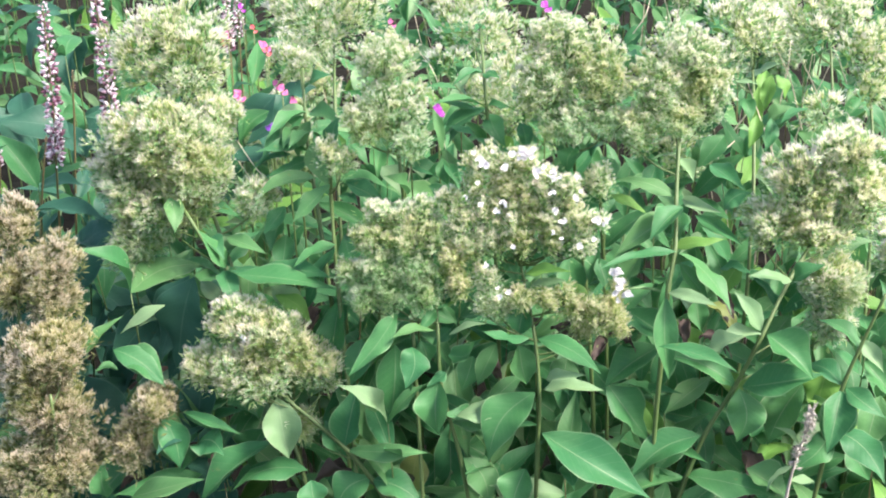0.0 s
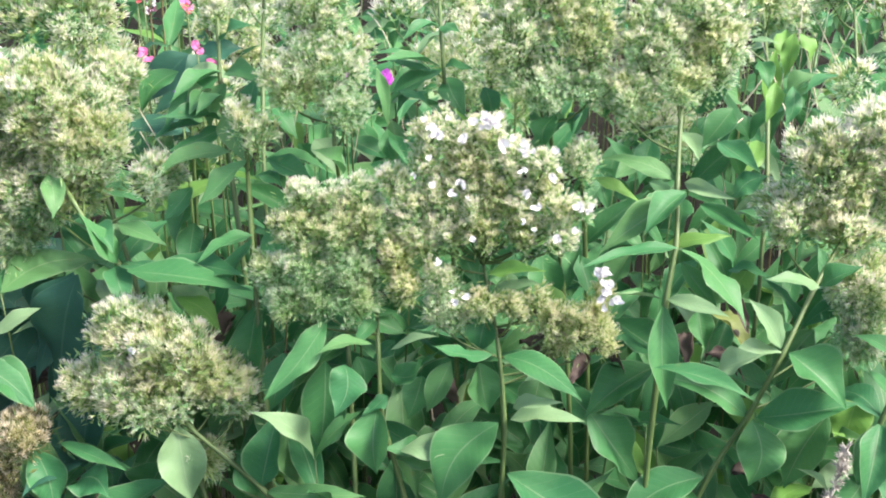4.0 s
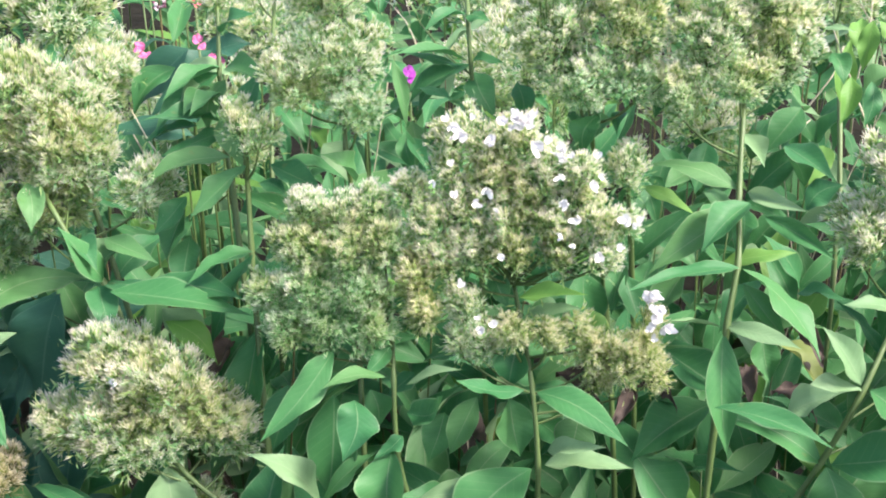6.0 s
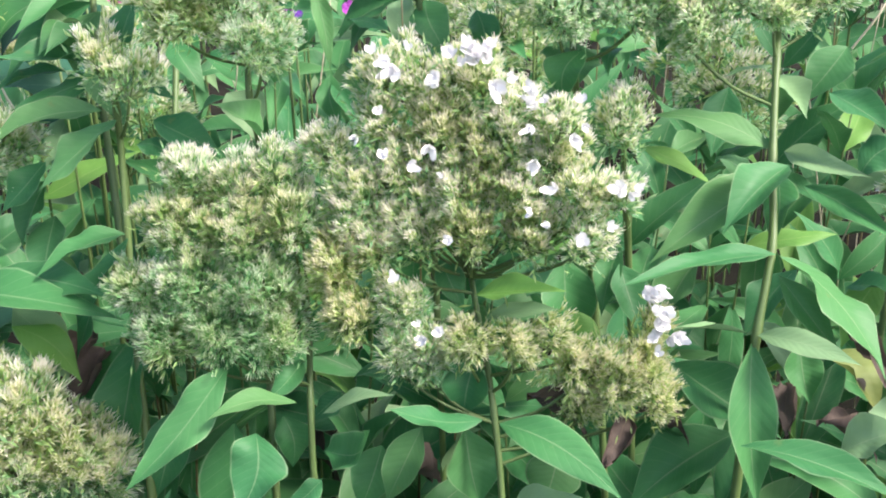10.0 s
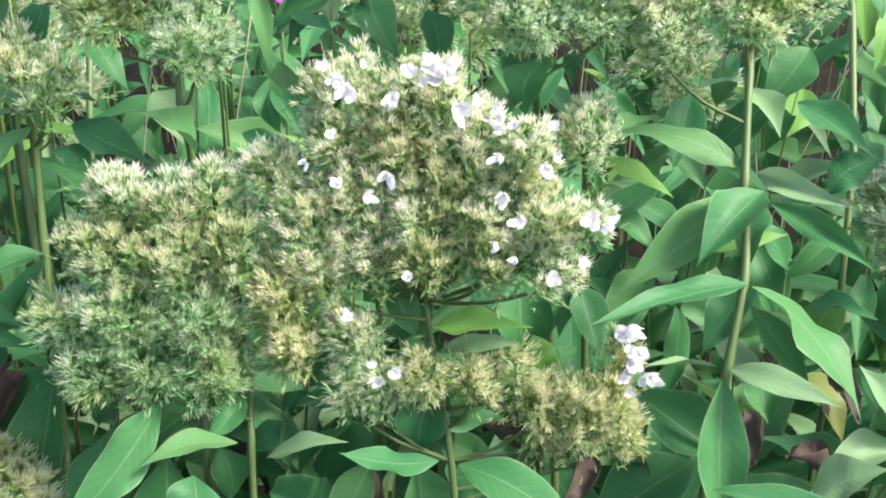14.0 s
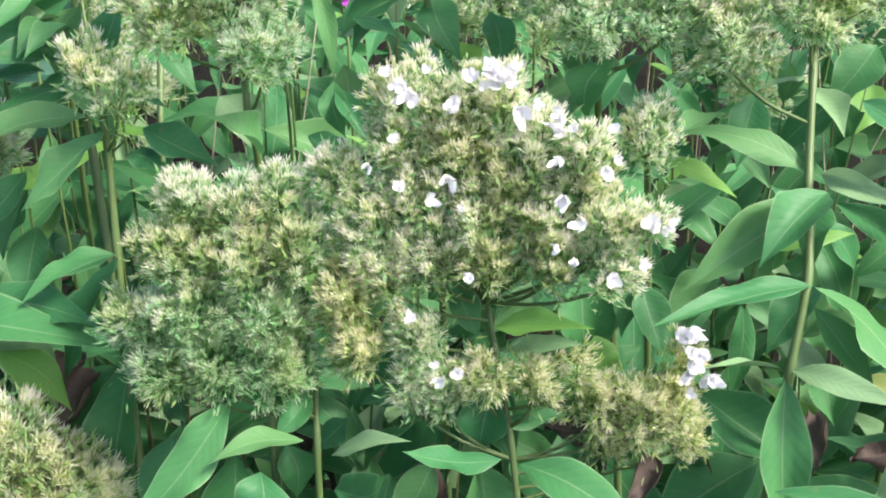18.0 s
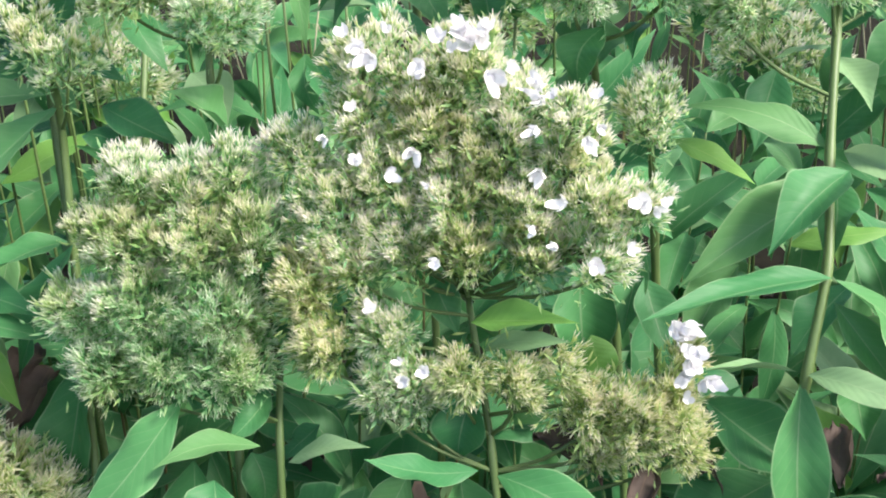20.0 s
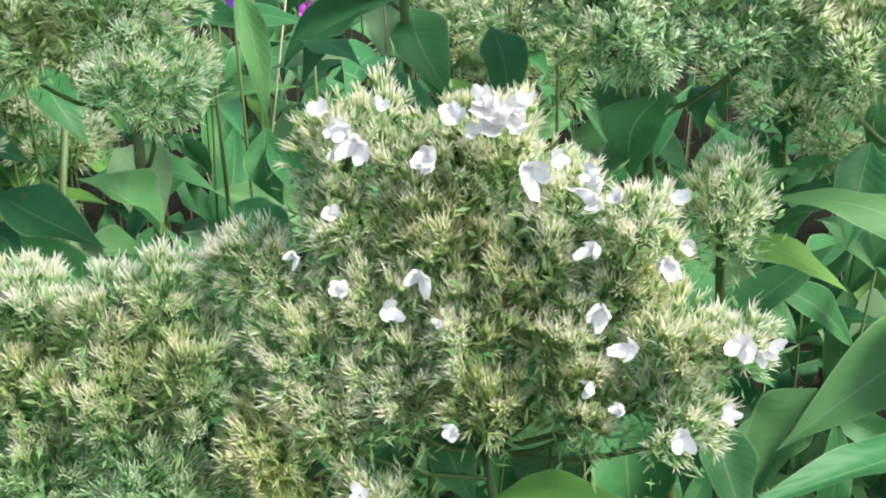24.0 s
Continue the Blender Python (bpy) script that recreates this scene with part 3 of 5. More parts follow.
phlox('leafy phlox stem with a fading white flower head',
      stem=[(0.029, -0.011, 0.000), (0.035, -0.000, 0.540), (0.036, 0.005, 0.604), (0.031, 0.020, 0.654), (0.019, 0.060, 0.705)],
      leaves=[(0.026, 0.005, 0.657, -110, 19, 0.047, 0.015, -0.3, 0, 0),
              (0.034, 0.000, 0.658, 127, -9, 0.067, 0.022, 0.2, 0, 0),
              (0.041, -0.010, 0.623, 121, 23, 0.042, 0.013, 0.3, 0, 2),
              (0.022, 0.030, 0.675, -149, -66, 0.028, 0.023, 0.12, 0, 0),
              (0.022, 0.030, 0.709, 116, 16, 0.047, 0.013, 0.2, 0, 1),
              (0.027, 0.035, 0.694, 114, 21, 0.039, 0.010, 0.2, 0, 2),
              (0.017, 0.030, 0.638, 138, -71, 0.041, 0.027, 0.05, 0, 0),
              (0.004, 0.060, 0.715, 130, -56, 0.028, 0.015, 0.05, 0, 0),
              (-0.004, 0.030, 0.638, -117, -60, 0.044, 0.022, 0.05, -10, 0),
              (0.064, 0.050, 0.614, -156, -45, 0.031, 0.029, 0.05, 0, 0),
              (0.071, 0.070, 0.683, 138, -57, 0.025, 0.019, 0.05, 0, 1),
              (0.086, 0.040, 0.751, 130, -14, 0.016, 0.009, 0.2, 0, 0),
              (-0.041, 0.060, 0.647, 115, 21, 0.051, 0.016, 0.2, 0, 0),
              (0.094, 0.090, 0.701, 153, -53, 0.037, 0.020, 0.05, 0, 0),
              (0.040, 0.000, 0.607, 101, 8, 0.055, 0.020, 0.2, 0, 2),
              (0.031, -0.000, 0.604, -124, -45, 0.077, 0.043, 0.12, 0, 0),
              (0.039, 0.000, 0.561, 112, -20, 0.115, 0.044, 0.12, 0, 0),
              (0.003, 0.030, 0.564, -101, -1, 0.051, 0.035, 0.12, 0, 0),
              (0.024, 0.000, 0.522, -147, -55, 0.042, 0.035, 0.05, 0, 0),
              (0.100, 0.040, 0.594, 102, -50, 0.077, 0.037, 0.05, 0, 0),
              (0.074, 0.050, 0.561, -135, -78, 0.066, 0.036, 0.05, 0, 0),
              (-0.035, 0.020, 0.521, 127, -51, 0.053, 0.033, 0.12, 0, 0)],
      heads=[(-0.046, 0.047, 0.774, 0.012, 0.015, 0.011, 1),
             (-0.034, 0.041, 0.751, 0.016, 0.021, 0.018, 1),
             (-0.044, 0.034, 0.723, 0.014, 0.019, 0.017, 1, 1),
             (-0.038, 0.028, 0.699, 0.012, 0.017, 0.015, 1, 1),
             (-0.022, 0.054, 0.806, 0.011, 0.015, 0.013, 1),
             (-0.011, 0.056, 0.815, 0.004, 0.012, 0.007, 1),
             (-0.024, 0.050, 0.788, 0.011, 0.014, 0.011, 1),
             (-0.003, 0.052, 0.798, 0.010, 0.013, 0.010, 1),
             (0.013, 0.054, 0.805, 0.013, 0.016, 0.014, 1),
             (0.025, 0.054, 0.807, 0.011, 0.015, 0.013, 1),
             (0.040, 0.051, 0.793, 0.011, 0.014, 0.011, 1),
             (0.060, 0.038, 0.793, 0.011, 0.012, 0.009, 1),
             (0.004, 0.049, 0.784, 0.018, 0.020, 0.014, 1),
             (0.031, 0.047, 0.778, 0.017, 0.020, 0.014, 1),
             (0.058, 0.046, 0.773, 0.013, 0.016, 0.013, 1),
             (-0.017, 0.045, 0.766, 0.015, 0.018, 0.014, 1),
             (0.013, 0.043, 0.760, 0.019, 0.022, 0.017, 1),
             (0.043, 0.042, 0.756, 0.018, 0.020, 0.015, 1),
             (0.072, 0.030, 0.759, 0.015, 0.016, 0.011, 1),
             (0.088, 0.030, 0.761, 0.008, 0.012, 0.008, 1),
             (-0.006, 0.038, 0.740, 0.015, 0.018, 0.014, 1),
             (0.020, 0.038, 0.738, 0.014, 0.017, 0.013, 1),
             (0.047, 0.038, 0.738, 0.016, 0.018, 0.013, 1),
             (0.072, 0.025, 0.741, 0.013, 0.015, 0.012, 1),
             (-0.025, 0.036, 0.733, 0.013, 0.016, 0.013, 1),
             (-0.014, 0.029, 0.705, 0.012, 0.015, 0.013, 1),
             (-0.001, 0.023, 0.681, 0.011, 0.017, 0.016, 1),
             (-0.014, 0.023, 0.681, 0.010, 0.014, 0.013, 1),
             (0.018, 0.018, 0.691, 0.013, 0.014, 0.009, 1, 1),
             (0.041, 0.018, 0.689, 0.015, 0.015, 0.009, 1, 1),
             (0.059, 0.018, 0.696, 0.004, 0.012, 0.008, 1, 1),
             (0.070, 0.018, 0.678, 0.015, 0.017, 0.012, 1, 1),
             (0.087, 0.018, 0.675, 0.016, 0.020, 0.016, 1, 1),
             (0.102, 0.018, 0.681, 0.011, 0.017, 0.016, 1, 1),
             (0.109, 0.018, 0.664, 0.008, 0.012, 0.010, 1, 1),
             (0.073, 0.018, 0.659, 0.012, 0.013, 0.009, 1, 1),
             (0.105, 0.027, 0.698, 0.005, 0.012, 0.007, 1, 1)], green=-0.12, close=True,
      flowers=[(0.098, -0.002, 0.724, 1.0), (0.102, -0.002, 0.717, 1.0), (0.105, -0.002, 0.711, 1.0), (0.101, -0.002, 0.705, 0.9), (0.109, -0.002, 0.705, 1.0), (0.096, -0.002, 0.728, 0.9), (-0.015, 0.036, 0.813, 1.4), (0.021, 0.036, 0.819, 1.5), (0.019, 0.036, 0.823, 1.2), (0.030, 0.036, 0.806, 1.3), (0.047, 0.030, 0.804, 1.2), (0.048, 0.030, 0.799, 1.0), (0.004, 0.036, 0.809, 1.1), (0.010, 0.036, 0.821, 1.1), (-0.024, 0.036, 0.822, 0.8), (0.065, 0.030, 0.785, 0.9), (-0.019, 0.036, 0.818, 1.0), (0.026, 0.036, 0.823, 1.0), (-0.014, 0.031, 0.815, 1.2), (-0.017, 0.031, 0.819, 0.9), (0.022, 0.036, 0.821, 1.2), (0.018, 0.036, 0.825, 0.9), (0.026, 0.036, 0.819, 1), (0.03, 0.031, 0.809, 1.1), (0.046, 0.026, 0.808, 1), (0.047, 0.026, 0.802, 0.8), (0.004, 0.031, 0.812, 1), (0.01, 0.036, 0.821, 1), (-0.031, 0.026, 0.786, 0.7), (-0.021, 0.026, 0.798, 0.7), (0.002, 0.023, 0.782, 1.1), (-0.018, 0.016, 0.781, 0.8), (-0.006, 0.013, 0.777, 0.9), (0.007, 0.016, 0.772, 0.5), (0.046, 0.016, 0.794, 0.8), (0.048, 0.006, 0.782, 1), (0.056, 0.011, 0.768, 1), (0.064, 0.016, 0.79, 0.9), (0.046, 0.006, 0.76, 0.8), (0.054, 0.006, 0.753, 0.6), (0.068, -0.002, 0.75, 1), (0.08, 0.006, 0.753, 0.8), (0.085, 0.016, 0.767, 1.2), (0.09, 0.016, 0.764, 0.8), (0.011, 0.006, 0.746, 0.8), (-0.013, 0.001, 0.729, 0.8), (-0.002, -0.004, 0.71, 0.7), (0, -0.004, 0.702, 0.9), (0.007, -0.004, 0.706, 0.9), (0.1, -0.004, 0.729, 1.15), (0.097, -0.004, 0.725, 0.8), (0.102, -0.002, 0.723, 0.8), (0.105, -0.004, 0.717, 1.1), (0.103, -0.004, 0.712, 1.1), (0.102, -0.002, 0.707, 0.8), (0.111, -0.004, 0.706, 1.1), (0.108, -0.002, 0.703, 0.8), (0.103, -0.004, 0.698, 0.8), (-0.024, 0.033, 0.823, 0.7), (-0.008, 0.033, 0.825, 0.7), (0.015, 0.033, 0.818, 0.7), (0.036, 0.029, 0.813, 0.8), (0.028, 0.036, 0.825, 0.7), (0.052, 0.024, 0.804, 0.7), (0.068, 0.016, 0.795, 0.7), (0.066, 0.021, 0.805, 0.7), (0.092, 0.014, 0.768, 0.7), (-0.018, 0.032, 0.814, 0.7)])
phlox('tall green phlox stem with paired lance leaves and a pale head',
      stem=[(0.141, 0.013, 0.000), (0.149, 0.020, 0.648), (0.151, 0.022, 0.696), (0.158, 0.040, 0.731), (0.161, 0.070, 0.766), (0.165, 0.099, 0.804), (0.168, 0.116, 0.820)],
      leaves=[(0.164, 0.050, 0.767, -132, -23, 0.048, 0.022, 0.12, -10, 0),
              (0.165, 0.055, 0.763, -111, -27, 0.077, 0.023, 0.12, -15, 0),
              (0.159, 0.035, 0.729, -115, 0, 0.082, 0.015, 0.2, 10, 0),
              (0.160, 0.035, 0.728, 126, -35, 0.073, 0.027, 0.12, -20, 0),
              (0.161, 0.035, 0.719, 117, -46, 0.047, 0.014, 0.12, 20, 0),
              (0.148, 0.025, 0.694, -120, 15, 0.053, 0.006, 0.2, 50, 2),
              (0.151, 0.020, 0.696, 128, 1, 0.049, 0.014, 0.2, 0, 2),
              (0.149, 0.020, 0.692, 172, -67, 0.077, 0.022, 0.12, 0, 0),
              (0.118, 0.050, 0.665, 121, -19, 0.062, 0.029, 0.12, 0, 0),
              (0.162, 0.075, 0.767, -75, 13, 0.061, 0.016, 0.2, 0, 0),
              (0.166, 0.070, 0.768, 144, 2, 0.049, 0.012, 0.2, 20, 2),
              (0.166, 0.110, 0.799, -111, -6, 0.028, 0.006, 0.2, 0, 2),
              (0.168, 0.110, 0.794, 162, -22, 0.034, 0.016, 0.12, 0, 2),
              (0.203, 0.140, 0.778, 146, -11, 0.049, 0.020, 0.12, 0, 0),
              (0.185, 0.100, 0.740, 145, -9, 0.062, 0.014, 0.2, 20, 0),
              (0.212, 0.100, 0.745, 90, 41, 0.030, 0.020, 0.12, 0, 0),
              (0.066, 0.100, 0.700, 161, -67, 0.055, 0.029, 0.05, 0, 0),
              (0.094, 0.100, 0.709, -156, -56, 0.040, 0.015, 0.05, 20, 0),
              (0.167, 0.080, 0.752, -165, -25, 0.046, 0.018, 0.12, 25, 0),
              (0.196, 0.070, 0.661, 126, -34, 0.041, 0.024, 0.12, 0, 3),
              (0.139, -0.020, 0.661, 114, -6, 0.073, 0.017, 0.2, 0, 0),
              (0.186, -0.010, 0.653, 111, 36, 0.034, 0.019, 0.12, 0, 2),
              (0.151, 0.050, 0.626, -110, -28, 0.066, 0.033, 0.12, 0, 0),
              (0.143, 0.090, 0.620, -161, -65, 0.051, 0.024, 0.05, 10, 0),
              (0.191, 0.120, 0.686, -123, -38, 0.047, 0.021, 0.05, 0, 0),
              (0.236, 0.120, 0.683, -131, -46, 0.044, 0.021, 0.05, 0, 1),
              (0.212, 0.100, 0.685, 127, 10, 0.034, 0.015, 0.12, 0, 0),
              (0.153, 0.150, 0.778, -153, -56, 0.040, 0.021, 0.05, 0, 0),
              (0.106, 0.130, 0.751, 105, -22, 0.042, 0.014, 0.2, 0, 1),
              (0.226, 0.200, 0.789, -126, -37, 0.043, 0.026, 0.05, 0, 0),
              (0.143, 0.140, 0.684, -128, -48, 0.049, 0.025, 0.05, 15, 0),
              (0.192, 0.100, 0.651, 169, -50, 0.031, 0.021, 0.05, 0, 0)],
      heads=[(0.169, 0.118, 0.892, 0.038, 0.029, 0.028, 0.7),
             (0.140, 0.106, 0.863, 0.028, 0.028, 0.032, 0.7),
             (0.191, 0.117, 0.855, 0.028, 0.028, 0.035, 0.7),
             (0.162, 0.101, 0.838, 0.023, 0.033, 0.017, 0.7),
             (0.124, 0.098, 0.826, 0.018, 0.028, 0.023, 0.7)], green=0.35, close=True)
phlox('pale green phlox head past its bloom on a leafy stem',
      stem=[(0.111, 0.073, 0.000), (0.079, 0.110, 0.714), (0.073, 0.120, 0.762), (0.068, 0.109, 0.805), (0.066, 0.125, 0.832)],
      leaves=[(0.069, 0.12, 0.804, -160, -25, 0.023, 0.02, 0.15, 0, 0),
              (0.053, 0.12, 0.776, 123, 47, 0.027, 0.013, 0.2, 0, 0),
              (0.092, 0.12, 0.805, -159, -21, 0.023, 0.01, 0.3, 0, 0),
              (0.072, 0.1, 0.809, -135, -59, 0.028, 0.021, 0.15, 0, 0),
              (0.111, 0.12, 0.802, 39, 49, 0.02, 0.008, 0.2, 0, 0)],
      heads=[(0.058, 0.118, 0.905, 0.040, 0.029, 0.025, 0.7),
             (0.038, 0.108, 0.863, 0.028, 0.029, 0.038, 0.7),
             (0.090, 0.108, 0.874, 0.030, 0.030, 0.038, 0.7),
             (0.059, 0.104, 0.833, 0.030, 0.038, 0.020, 0.7),
             (0.097, 0.098, 0.832, 0.018, 0.028, 0.015, 0.7)], green=0.4, close=True)
phlox('slender phlox stem with a loose pale green head',
      stem=[(-0.059, -0.020, 0.000), (-0.090, 0.100, 0.717), (-0.093, 0.120, 0.745), (-0.095, 0.109, 0.782), (-0.098, 0.135, 0.818)],
      leaves=[(-0.064, 0.13, 0.837, 135, -73, 0.047, 0.01, 0.15, 0, 0),
              (-0.055, 0.12, 0.791, 149, -65, 0.027, 0.014, 0.15, 0, 0),
              (-0.054, 0.12, 0.787, 138, -36, 0.033, 0.011, 0.2, 0, 0),
              (-0.061, 0.16, 0.836, 63, -16, 0.047, 0.01, 0.2, 0, 0),
              (-0.055, 0.16, 0.8, 64, 26, 0.051, 0.02, 0.2, 0, 0),
              (-0.088, 0.1, 0.76, -118, 50, 0.033, 0.02, 0.15, 0, 0)],
      heads=[(-0.108, 0.115, 0.888, 0.033, 0.027, 0.026, 0.7),
             (-0.101, 0.109, 0.842, 0.038, 0.031, 0.030, 0.7),
             (-0.085, 0.098, 0.813, 0.020, 0.028, 0.018, 0.7),
             (-0.129, 0.098, 0.832, 0.020, 0.028, 0.020, 0.7)], green=0.45, close=True,
      flowers=[(-0.092, 0.116, 0.831, 0.8)])
phlox('dark stemmed phlox with small pale leaves behind the white head',
      stem=[(0.009, 0.117, 0.000), (-0.008, 0.160, 0.754), (-0.011, 0.170, 0.798), (-0.015, 0.180, 0.847), (-0.020, 0.280, 0.882)],
      leaves=[(-0.015, 0.18, 0.825, -129, 14, 0.066, 0.013, 0.2, 0, 0),
              (-0.013, 0.18, 0.825, 130, 8, 0.031, 0.011, 0.2, 0, 0),
              (-0.014, 0.18, 0.824, -117, -33, 0.052, 0.026, 0.15, 0, 0),
              (-0.01, 0.18, 0.818, 152, -34, 0.041, 0.022, 0.15, 0, 0),
              (-0.015, 0.19, 0.856, -122, -9, 0.038, 0.014, 0.2, 0, 0),
              (-0.014, 0.19, 0.857, 146, 2, 0.024, 0.013, 0.2, 0, 0),
              (-0.024, 0.14, 0.805, 142, -5, 0.051, 0.01, 0.15, 0, 0),
              (0.019, 0.14, 0.82, 165, -48, 0.031, 0.016, 0.1, 0, 0),
              (-0.051, 0.16, 0.81, 138, 1, 0.04, 0.011, 0.15, 0, 0),
              (-0.094, 0.17, 0.813, 121, 9, 0.039, 0.015, 0.2, 0, 0)],
      heads=[(-0.029, 0.271, 0.896, 0.04, 0.03, 0.026, 0.7),
             (-0.055, 0.257, 0.851, 0.017, 0.025, 0.017, 0.7)])
phlox('upright phlox stem with broad opposite leaves and a small bud cluster',
      stem=[(-0.124, -0.004, 0.000), (-0.148, 0.050, 0.609), (-0.154, 0.070, 0.665), (-0.159, 0.090, 0.718), (-0.161, 0.100, 0.775), (-0.157, 0.081, 0.808)],
      leaves=[(-0.155, 0.075, 0.719, -123, -13, 0.048, 0.018, 0.2, 0, 0),
              (-0.157, 0.085, 0.713, -113, -59, 0.075, 0.024, 0.05, 10, 0),
              (-0.154, 0.075, 0.664, -143, -68, 0.083, 0.030, 0.12, 0, 0),
              (-0.161, 0.100, 0.772, -130, -30, 0.054, 0.019, 0.12, 0, 0),
              (-0.179, 0.130, 0.768, -109, -11, 0.063, 0.021, 0.12, 0, 0),
              (-0.207, 0.160, 0.781, -118, -8, 0.042, 0.015, 0.2, 0, 0),
              (-0.116, 0.150, 0.773, 135, -38, 0.036, 0.023, 0.12, 0, 2),
              (-0.149, 0.120, 0.766, 104, -18, 0.042, 0.020, 0.12, 0, 0),
              (-0.167, 0.130, 0.802, 90, 70, 0.029, 0.017, 0.12, 0, 0),
              (-0.054, 0.160, 0.787, 163, -72, 0.034, 0.018, 0.05, 0, 0),
              (-0.020, 0.220, 0.817, -114, -24, 0.054, 0.017, 0.12, 0, 0),
              (-0.032, 0.200, 0.794, -120, 1, 0.039, 0.011, 0.12, 0, 2),
              (0.066, 0.160, 0.800, -171, -51, 0.032, 0.029, 0.12, 0, 0),
              (-0.197, 0.170, 0.805, -135, -10, 0.029, 0.015, 0.2, 0, 2),
              (-0.209, 0.120, 0.742, -134, -35, 0.035, 0.018, 0.12, 0, 0),
              (-0.213, 0.130, 0.728, -147, -51, 0.038, 0.022, 0.05, 0, 0),
              (-0.212, 0.130, 0.708, -174, -44, 0.042, 0.025, 0.05, 0, 0),
              (-0.214, 0.060, 0.674, 105, -32, 0.045, 0.019, 0.12, 0, 1),
              (-0.167, 0.090, 0.650, -118, -48, 0.032, 0.021, 0.05, 0, 0),
              (-0.152, 0.180, 0.795, 131, -36, 0.038, 0.018, 0.12, 0, 0),
              (-0.070, 0.130, 0.759, 112, -24, 0.029, 0.017, 0.05, 0, 0),
              (-0.210, 0.160, 0.756, -112, 17, 0.028, 0.015, 0.12, 0, 5),
              (-0.156, 0.110, 0.755, 117, -8, 0.023, 0.015, 0.12, 0, 0),
              (-0.222, 0.200, 0.817, 106, -9, 0.038, 0.017, 0.2, 0, 2),
              (-0.237, 0.220, 0.810, -123, -39, 0.048, 0.024, 0.12, 0, 0)],
      heads=[(-0.149, 0.085, 0.796, 0.015, 0.019, 0.013, 0.6),
             (-0.161, 0.085, 0.809, 0.011, 0.019, 0.012, 0.6)], green=0.9, close=True)
phlox('leafy phlox stem with fresh green leaves and no open flowers',
      stem=[(-0.135, 0.049, 0.000), (-0.181, 0.140, 0.738), (-0.189, 0.160, 0.778), (-0.194, 0.180, 0.819), (-0.197, 0.200, 0.860)],
      leaves=[(-0.192, 0.18, 0.82, -139, -13, 0.055, 0.019, 0.15, 0, 0),
              (-0.189, 0.18, 0.819, 128, 0, 0.049, 0.019, 0.25, 0, 0),
              (-0.194, 0.18, 0.816, -134, -31, 0.067, 0.019, 0.15, 0, 0),
              (-0.191, 0.19, 0.845, 131, 32, 0.036, 0.022, 0.15, 0, 0),
              (-0.189, 0.16, 0.783, -130, 13, 0.063, 0.02, 0.2, 0, 0),
              (-0.188, 0.17, 0.813, -149, -54, 0.039, 0.022, 0.15, 0, 0),
              (-0.188, 0.16, 0.777, -127, -7, 0.051, 0.019, 0.15, 0, 0),
              (-0.187, 0.16, 0.793, 144, -42, 0.05, 0.022, 0.15, 0, 0),
              (-0.193, 0.17, 0.804, -158, -3, 0.043, 0.019, 0.15, 0, 0),
              (-0.187, 0.15, 0.808, -152, -10, 0.034, 0.014, 0.15, 0, 0),
              (-0.165, 0.13, 0.784, 109, -5, 0.03, 0.02, 0.15, 0, 0)],
      heads=[(-0.202, 0.214, 0.862, 0.014, 0.02, 0.011, 1)])
phlox('arching phlox stem under a large pale green flower head',
      stem=[(-0.128, 0.003, 0.000), (-0.245, 0.080, 0.642), (-0.267, 0.100, 0.684), (-0.285, 0.110, 0.701), (-0.305, 0.120, 0.730), (-0.335, 0.170, 0.745)],
      leaves=[(-0.267, 0.1, 0.683, 122, 11, 0.058, 0.016, 0.25, 0, 0),
              (-0.242, 0.08, 0.685, 115, 11, 0.096, 0.027, 0.12, 0, 0),
              (-0.268, 0.1, 0.685, -141, 62, 0.055, 0.022, 0.2, 0, 0),
              (-0.325, 0.13, 0.747, 161, -37, 0.04, 0.019, 0.15, 0, 0),
              (-0.271, 0.1, 0.681, 153, -22, 0.048, 0.022, 0.2, 0, 0),
              (-0.253, 0.12, 0.709, -128, -34, 0.039, 0.024, 0.15, 0, 0),
              (-0.221, 0.08, 0.675, 121, -40, 0.051, 0.024, 0.1, 0, 2),
              (-0.285, 0.1, 0.715, 133, -18, 0.031, 0.019, 0.1, 0, 0),
              (-0.267, 0.11, 0.714, 115, -8, 0.047, 0.018, 0.15, 0, 0),
              (-0.248, 0.055, 0.698, 96, -3, 0.098, 0.029, 0.12, 0, 0)],
      heads=[(-0.343, 0.157, 0.802, 0.055, 0.039, 0.033, 1),
             (-0.307, 0.157, 0.767, 0.044, 0.038, 0.041, 1),
             (-0.378, 0.164, 0.759, 0.036, 0.034, 0.039, 1),
             (-0.341, 0.162, 0.724, 0.053, 0.045, 0.025, 1),
             (-0.37, 0.158, 0.688, 0.028, 0.04, 0.031, 1),
             (-0.289, 0.198, 0.805, 0.025, 0.04, 0.028, 1),
             (-0.239, 0.134, 0.746, 0.022, 0.035, 0.019, 1)], green=0.12)
phlox('phlox head past its bloom with crowded cream tips',
      stem=[(-0.167, 0.077, 0.000), (-0.303, 0.180, 0.741), (-0.321, 0.200, 0.777), (-0.355, 0.260, 0.827)],
      leaves=[],
      heads=[(-0.346, 0.237, 0.89, 0.056, 0.038, 0.028, 1),
             (-0.368, 0.221, 0.861, 0.034, 0.031, 0.034, 1),
             (-0.317, 0.224, 0.854, 0.04, 0.034, 0.037, 1),
             (-0.298, 0.241, 0.886, 0.017, 0.03, 0.026, 1)])
